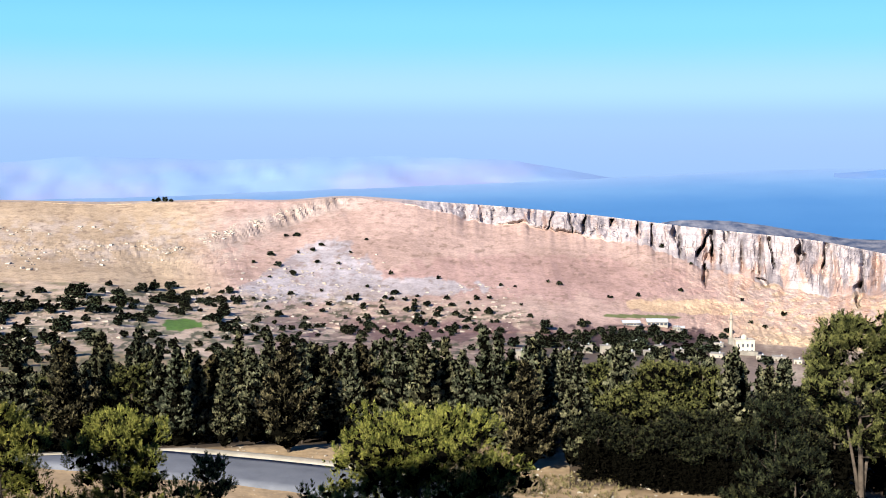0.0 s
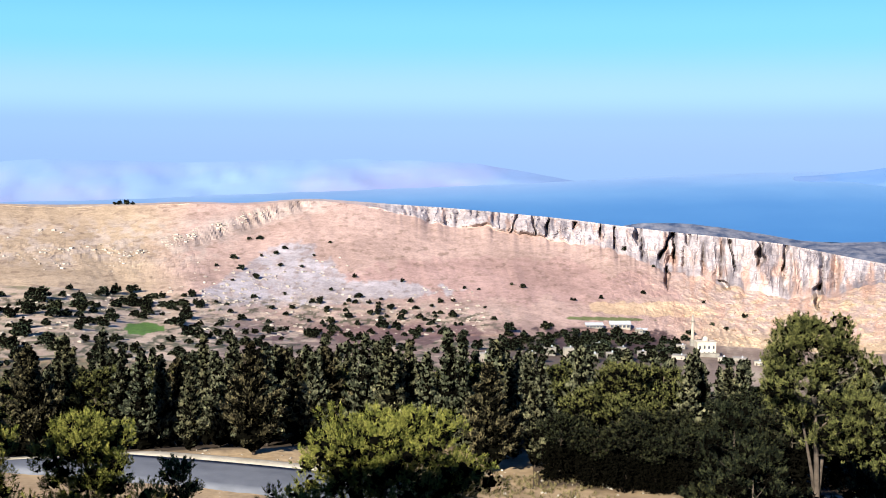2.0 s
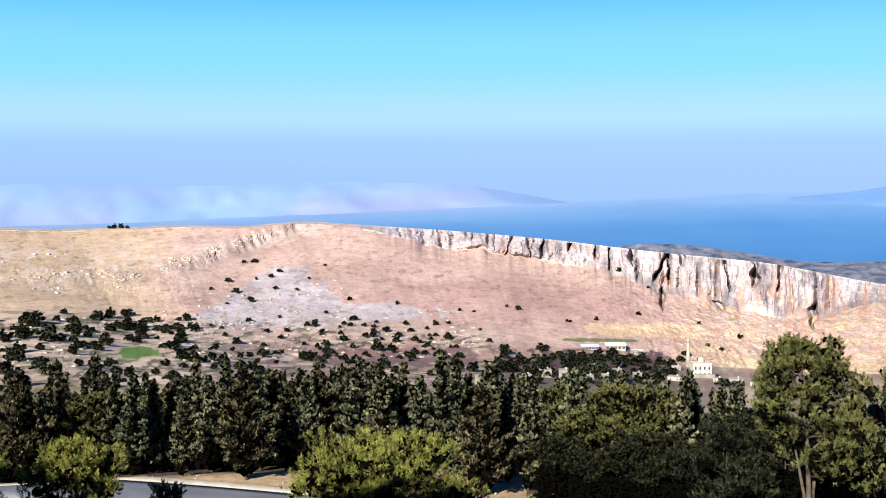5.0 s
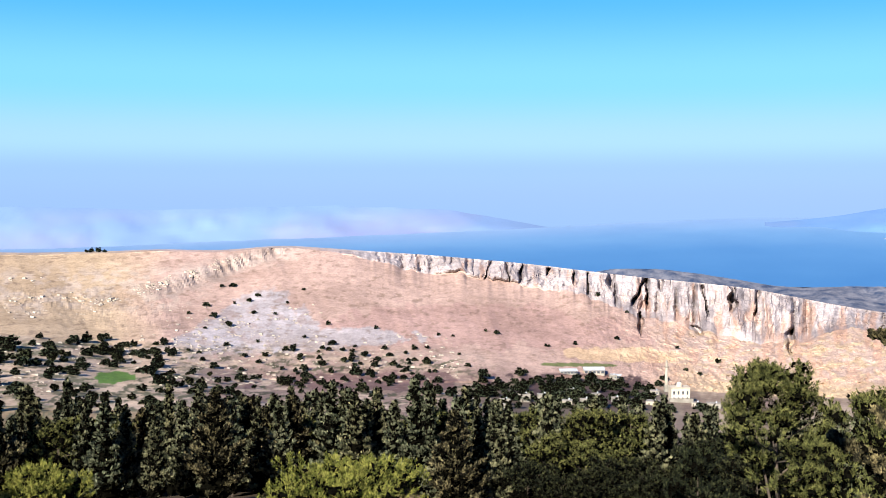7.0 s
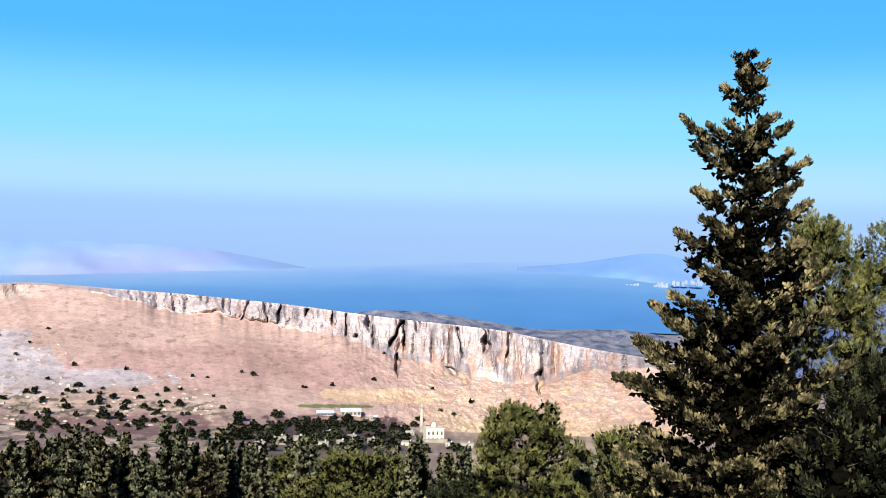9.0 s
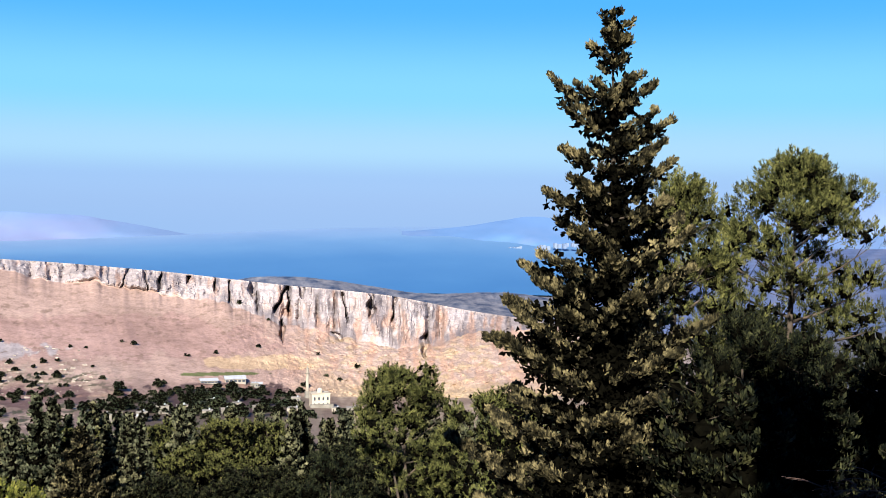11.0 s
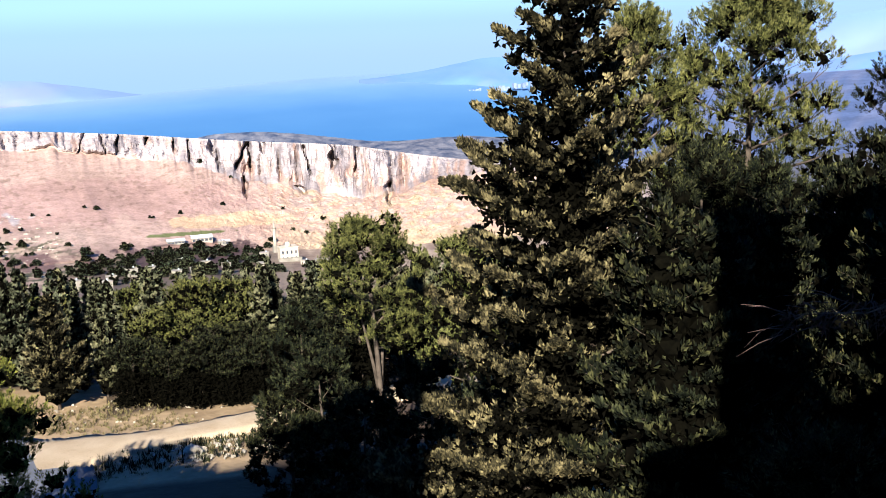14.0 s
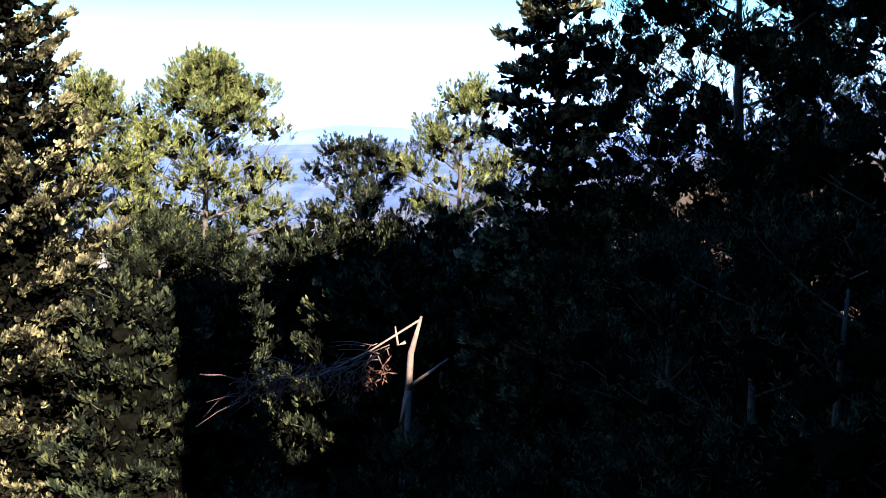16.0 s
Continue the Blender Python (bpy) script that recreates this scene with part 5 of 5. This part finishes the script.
def mosque():
    p = on_land(15.03, -10.05)
    root = tagged(new("mosque"), "cream stone mosque with a small dome", "mosque")
    root.matrix_basis = Matrix.Translation(p) @ Matrix.Rotation(radians(-15 + 12), 4, 'Z')
    part("wall", box(bmesh.new(), -7.5, -6, -3, 7.5, 6, 11.5, 0.15), M_MOSQUE, root)
    roof = part("roof", box(bmesh.new(), -7.8, -6.3, 11.504, 7.8, 6.3, 12.1, 0.1), M_MOSQUE, root)
    part("porch", box(bmesh.new(), -9.5, -9.5, -3, 9.5, -6.01, 3.5, 0.1), M_WALL, root)
    dm = bmesh.new()
    bmesh.ops.create_cone(dm, cap_ends=True, segments=16, radius1=2.4, radius2=2.4, depth=1.6, matrix=Matrix.Translation((0, 0, 12.9)))
    part("drum", dm, M_MOSQUE, roof)
    dm = bmesh.new()
    bmesh.ops.create_uvsphere(dm, u_segments=18, v_segments=10, radius=2.3, matrix=Matrix.Translation((0, 0, 13.7)))
    part("dome", dm, M_MOSQUE, roof)
    for s in range(2):
        for i in range(4):
            x, z = -5.4 + i * 3.6, 1.5 + s * 5
            win = bmesh.new()
            box(win, x - 0.7, -6.06, z, x + 0.7, -5.9, z + 2.2)
            bmesh.ops.create_cone(win, cap_ends=True, segments=14, radius1=0.7, radius2=0.7, depth=0.16, matrix=Matrix.Translation((x, -5.98, z + 2.2)) @ Matrix.Rotation(math.pi / 2, 4, 'X'))
            part("window", win, M_GLASS, root)
    q = on_land(14.4, -9.6)
    mroot = tagged(new("minaret"), "slender pale stone minaret beside the mosque", "minaret")
    mroot.matrix_basis = Matrix.Translation(q)
    H = 26.5 + 2

    def ring(name, r1, r2, z0, z1, mat=M_WALL, seg=12):
        bm = bmesh.new()
        bmesh.ops.create_cone(bm, cap_ends=True, segments=seg, radius1=r1, radius2=r2, depth=z1 - z0, matrix=Matrix.Translation((0, 0, (z0 + z1) / 2)))
        return part(name, bm, mat, mroot)

    part("base", box(bmesh.new(), -2.0, -2.0, -3, 2.0, 2.0, 6, 0.1), M_WALL, mroot)
    ring("shaft", 1.6, 1.35, 6.004, H * 0.74)
    ring("balcony", 1.5, 2.2, H * 0.74 + 0.004, H * 0.78)
    ring("lantern", 1.15, 1.05, H * 0.78 + 0.004, H * 0.9)
    ring("cap", 1.3, 0.05, H * 0.9 + 0.004, H)


mosque()


def shed(az, el, length, depth, h, mat, label, rot=0):
    """A long farm shed: posts, walls and a shallow pitched sheet roof."""
    p = on_land(az, el)
    root = tagged(new("shed"), label, "shed")
    root.matrix_basis = Matrix.Translation(p) @ Matrix.Rotation(radians(-az + rot), 4, 'Z')
    part("wall", box(bmesh.new(), -length / 2, -depth / 2, -2, length / 2, depth / 2, h), M_WALL, root)
    bm = bmesh.new()
    L, D = length / 2 + 0.6, depth / 2 + 0.8
    for sy in (-1, 1):
        vs = [bm.verts.new(c) for c in ((-L, sy * D, h + 0.1), (L, sy * D, h + 0.1), (L, 0, h + depth * 0.2), (-L, 0, h + depth * 0.2),
                                        (-L, sy * D, h + 0.22), (L, sy * D, h + 0.22), (L, 0, h + depth * 0.2 + 0.12), (-L, 0, h + depth * 0.2 + 0.12))]
        for q in ((0, 1, 2, 3), (4, 5, 6, 7), (0, 1, 5, 4), (1, 2, 6, 5), (2, 3, 7, 6), (3, 0, 4, 7)):
            bm.faces.new([vs[i] for i in q])
    bmesh.ops.recalc_face_normals(bm, faces=bm.faces)
    part("roof", bm, mat, root)
    for i in range(5):
        x = -length / 2 + (i + 0.5) * length / 5
        # a dark slab on the wall stands for the shade inside
        part("opening", box(bmesh.new(), x - 1.2, -depth / 2 - 0.05, 0.3, x + 1.2, -depth / 2 + 0.05, h - 0.6), M_GLASS, root)


shed(10.78, -8.76, 18, 12, 3.0, M_SHED, "white-roofed farm shed above the village", 8)
shed(9.5, -8.8, 15, 9, 2.2, M_SHED, "long low shed with a pale sheet roof", 10)
shed(11.9, -9.0, 9, 6, 2.6, M_SHED, "small white outbuilding beside the sheds", -5)


# the far town on the headland
def town():
    rr = random.Random(21)
    bm = bmesh.new()
    for i in range(70):
        az = rr.choice((rr.uniform(22.3, 23.4), rr.uniform(24.2, 25.2), rr.uniform(25.6, 28.2)))
        el = -2.28 + (az - 22.3) * 0.1 + rr.uniform(-0.06, 0.09)
        d, a = 4120, radians(az)
        x, y, z = d * math.sin(a), d * math.cos(a), EYE + d * math.tan(radians(el))
        w, h = rr.uniform(3, 9), rr.uniform(3, 9)
        box(bm, x - w * 0.7, y - 6, z - 10, x + w * 0.7, y + 6, z + h * 0.6)
    me = bpy.data.meshes.new("far_town")
    bm.to_mesh(me)
    bm.free()
    me.materials.append(M_TOWN)
    tagged(new("far_town", me), "pale far-off town on the hazy shore", "town", kind="stuff")


town()


# ---------------------------------------------------------------- the snapped pine on the shaded slope
def snag():
    p = polar(51.45, 18)
    root = tagged(new("dead_tree"), "snapped dead pine with a splintered pale trunk", "dead tree")
    root.matrix_basis = Matrix.Translation(p)
    out = Vector((math.sin(radians(50)), math.cos(radians(50)), 0))
    right = Vector((out.y, -out.x, 0))
    up = Vector((0, 0, 1))
    zt = EYE + 18 * math.tan(radians(-9.36)) - p.z
    zb = EYE + 18 * math.tan(radians(-12.9)) - p.z

    def bit(name, pts, radii, mat, label=""):
        v, f = [], []
        tube(v, f, pts, radii, 7)
        return child(name, mesh_of(name, v, f, mat, True), root, label)

    # dark bark gives the lower trunk the tone of the shade around it
    bit("trunk", [-0.3 * up, up * zb * 0.5 - right * 0.05, up * zb], [0.06, 0.055, 0.05], M_BARK)
    bit("splintered_stem", [up * zb, up * (zb * 0.5 + zt * 0.5) + right * 0.03, up * zt + right * 0.19], [0.058, 0.05, 0.022], M_DEAD, "bare pale splintered stem")
    bit("splinter", [up * (zb + 0.75) - right * 0.05, up * (zt - 0.45) - right * 0.17, up * (zt - 0.16) - right * 0.21], [0.03, 0.025, 0.01], M_DEAD)
    bit("fallen_limb", [up * (zt - 0.06) + right * 0.16, up * (zt - 0.55) - right * 0.6, up * (zt - 0.95) - right * 1.4, up * (zt - 1.0) - right * 2.2], [0.018, 0.015, 0.011, 0.005], M_DEAD)
    bit("fallen_limb", [up * (zt - 0.85) - right * 1.45, up * (zt - 0.7) - right * 2.1, up * (zt - 0.78) - right * 2.7], [0.006, 0.005, 0.002], M_TWIG)
    bit("stub", [up * (zb + 0.05), up * (zb + 0.5) + right * 0.6], [0.035, 0.014], M_DEAD)
    bit("stub", [up * zb, up * (zb - 0.5) - right * 0.12], [0.06, 0.02], M_DEAD)
    rr, rng = random.Random(3), np.random.default_rng(3)
    for i in range(60):
        t = rr.random()
        a = up * (zt - 0.5 - 0.75 * t + rr.uniform(-0.15, 0.15)) - right * (0.25 + 2.6 * t) + out * rr.uniform(-0.4, 0.4)
        b = a + Vector((0, 0, rr.uniform(-0.55, 0.15))) - right * rr.uniform(-0.15, 0.7) + out * rr.uniform(-0.2, 0.2)
        bit("twig", [a, a.lerp(b, 0.5) + up * 0.04, b], [0.010, 0.007, 0.003], M_TWIG)
    c = np.array([tuple(up * (zt - 0.75 - 0.5 * rr.random()) - right * (0.3 + 2.3 * rr.random()) + out * rr.uniform(-0.4, 0.4)) for _ in range(90)])
    v, f = blades(rng, c, np.zeros(c.shape), 0.12, 7, 0.13, 0.012, 1.0, -0.5)
    child("dead_needles", mesh_of("dead_needles", v.tolist(), f.tolist(), M_RUST), root, "rust-brown withered needles")


snag()


# ---------------------------------------------------------------- the roadside
rr = random.Random(4)
stones = []
for i in range(120):                                                   # a line of stones along the wood's edge
    x = rr.uniform(-30, 22)
    stones.append(((x, 73.4 - 0.3 * x + rr.gauss(0, 0.35), ground(x, 73.4 - 0.3 * x) + 0.05), rr.uniform(0.03, 0.09)))
for i in range(240):
    x, y = rr.uniform(3.5, 17), rr.uniform(58.2, 61.4)
    stones.append(((x, y, ground(x, y) + 0.03), rr.uniform(0.04, 0.14)))
for i in range(160):
    x, y = rr.uniform(-14, 20), rr.uniform(64, 73)
    if abs(y - 63.5) > 2:
        stones.append(((x, y, ground(x, y) + 0.03), rr.uniform(0.03, 0.1)))
rocks("roadside_stones", stones, M_STONE, "small pale stones along the wood's edge and verge", 8)


def boulder(x, y, size, seed, label):
    rb = random.Random(seed)
    bm = bmesh.new()
    bmesh.ops.create_icosphere(bm, subdivisions=3, radius=size)
    for v in bm.verts:
        n = noise.noise(v.co * 1.7 / size + Vector((seed, 0, 0)))
        v.co *= 1 + 0.35 * n
        v.co.z *= 0.8
    ob = new("boulder", bpy.data.meshes.new("boulder"))
    bm.to_mesh(ob.data)
    bm.free()
    ob.data.materials.append(M_STONE)
    ob.matrix_basis = pose(x, y, ground(x, y) + size * 0.35, 0, 0, rb.uniform(0, 360))
    tagged(ob, label, "boulder")


for x, y, s, k in ((11.3, 59.6, 0.5, 1), (10.7, 59.4, 0.3, 2), (11.9, 59.9, 0.24, 3), (9.6, 59.2, 0.2, 4)):
    boulder(x, y, s, k, "whitish limestone boulder beside the track")


def tufts(name, n, region, label, size, mat, seed):
    rng, ra = np.random.default_rng(seed), random.Random(seed)
    c = []
    while len(c) < n:
        x, y = ra.uniform(*region[0]), ra.uniform(*region[1])
        if wave(np.array([x]), np.array([y]), 0.22, 3, seed)[0] < -0.02:
            continue
        if abs(y - 63.4) < 1.7 and x > 2 or abs(y - (75.5 + 0.33 * -(x + 24) * 1.0 - 0) + 0) < 0 or (x < 6 and abs(y - (67.5 - 0.5 * (x + 3))) < 3.6) or (x < 6 and y < 66):
            continue
        c.append((x, y, ground(x, y) + size * 0.25))
    c = np.array(c)
    v, f = blades(rng, c, np.zeros(c.shape), size * 0.6, 12, size, size * 0.07, 0.5, 0.9)
    tagged(new(name, mesh_of(name, v.tolist(), f.tolist(), mat)), label, "grass", kind="stuff")


tufts("dry_grass", 900, ((3, 20), (57.5, 73)), "dry grass tufts beside the track", 0.22, M_GRASS, 6)
tufts("low_scrub", 160, ((4.5, 18), (58, 61.5)), "low dark scrub beside the track", 0.4, M_SHADED, 7)


# ---------------------------------------------------------------- a wall added behind the viewpoint, never in view, to shade the slope
def shade_wall():
    root = tagged(new("wall_south"), "plain rendered wall added out of view to shade the slope", "wall", kind="structure")
    part("wall", box(bmesh.new(), -37, -5, 22, -17, -4, EYE + 13.4, 0.05), M_WALL, root)
    part("wall", box(bmesh.new(), -16.996, -5, 22, -4.2, -4, EYE + 12.5, 0.05), M_WALL, root)
    # tops stepped so that sun reaches single trees and misses others
    for x0, x1, top in ((6.204, 60, 10.8), (4.904, 6.2, 4.7), (2.904, 4.9, 11), (1.2, 2.9, 4.6)):
        part("wall", box(bmesh.new(), x0, -5, 20, x1, -4, EYE + top, 0.05), M_WALL, root)
    part("coping", box(bmesh.new(), -16.8, -5.2, EYE + 12.504, -4.0, -3.8, EYE + 12.8, 0.03), M_ROOF, root)


shade_wall()
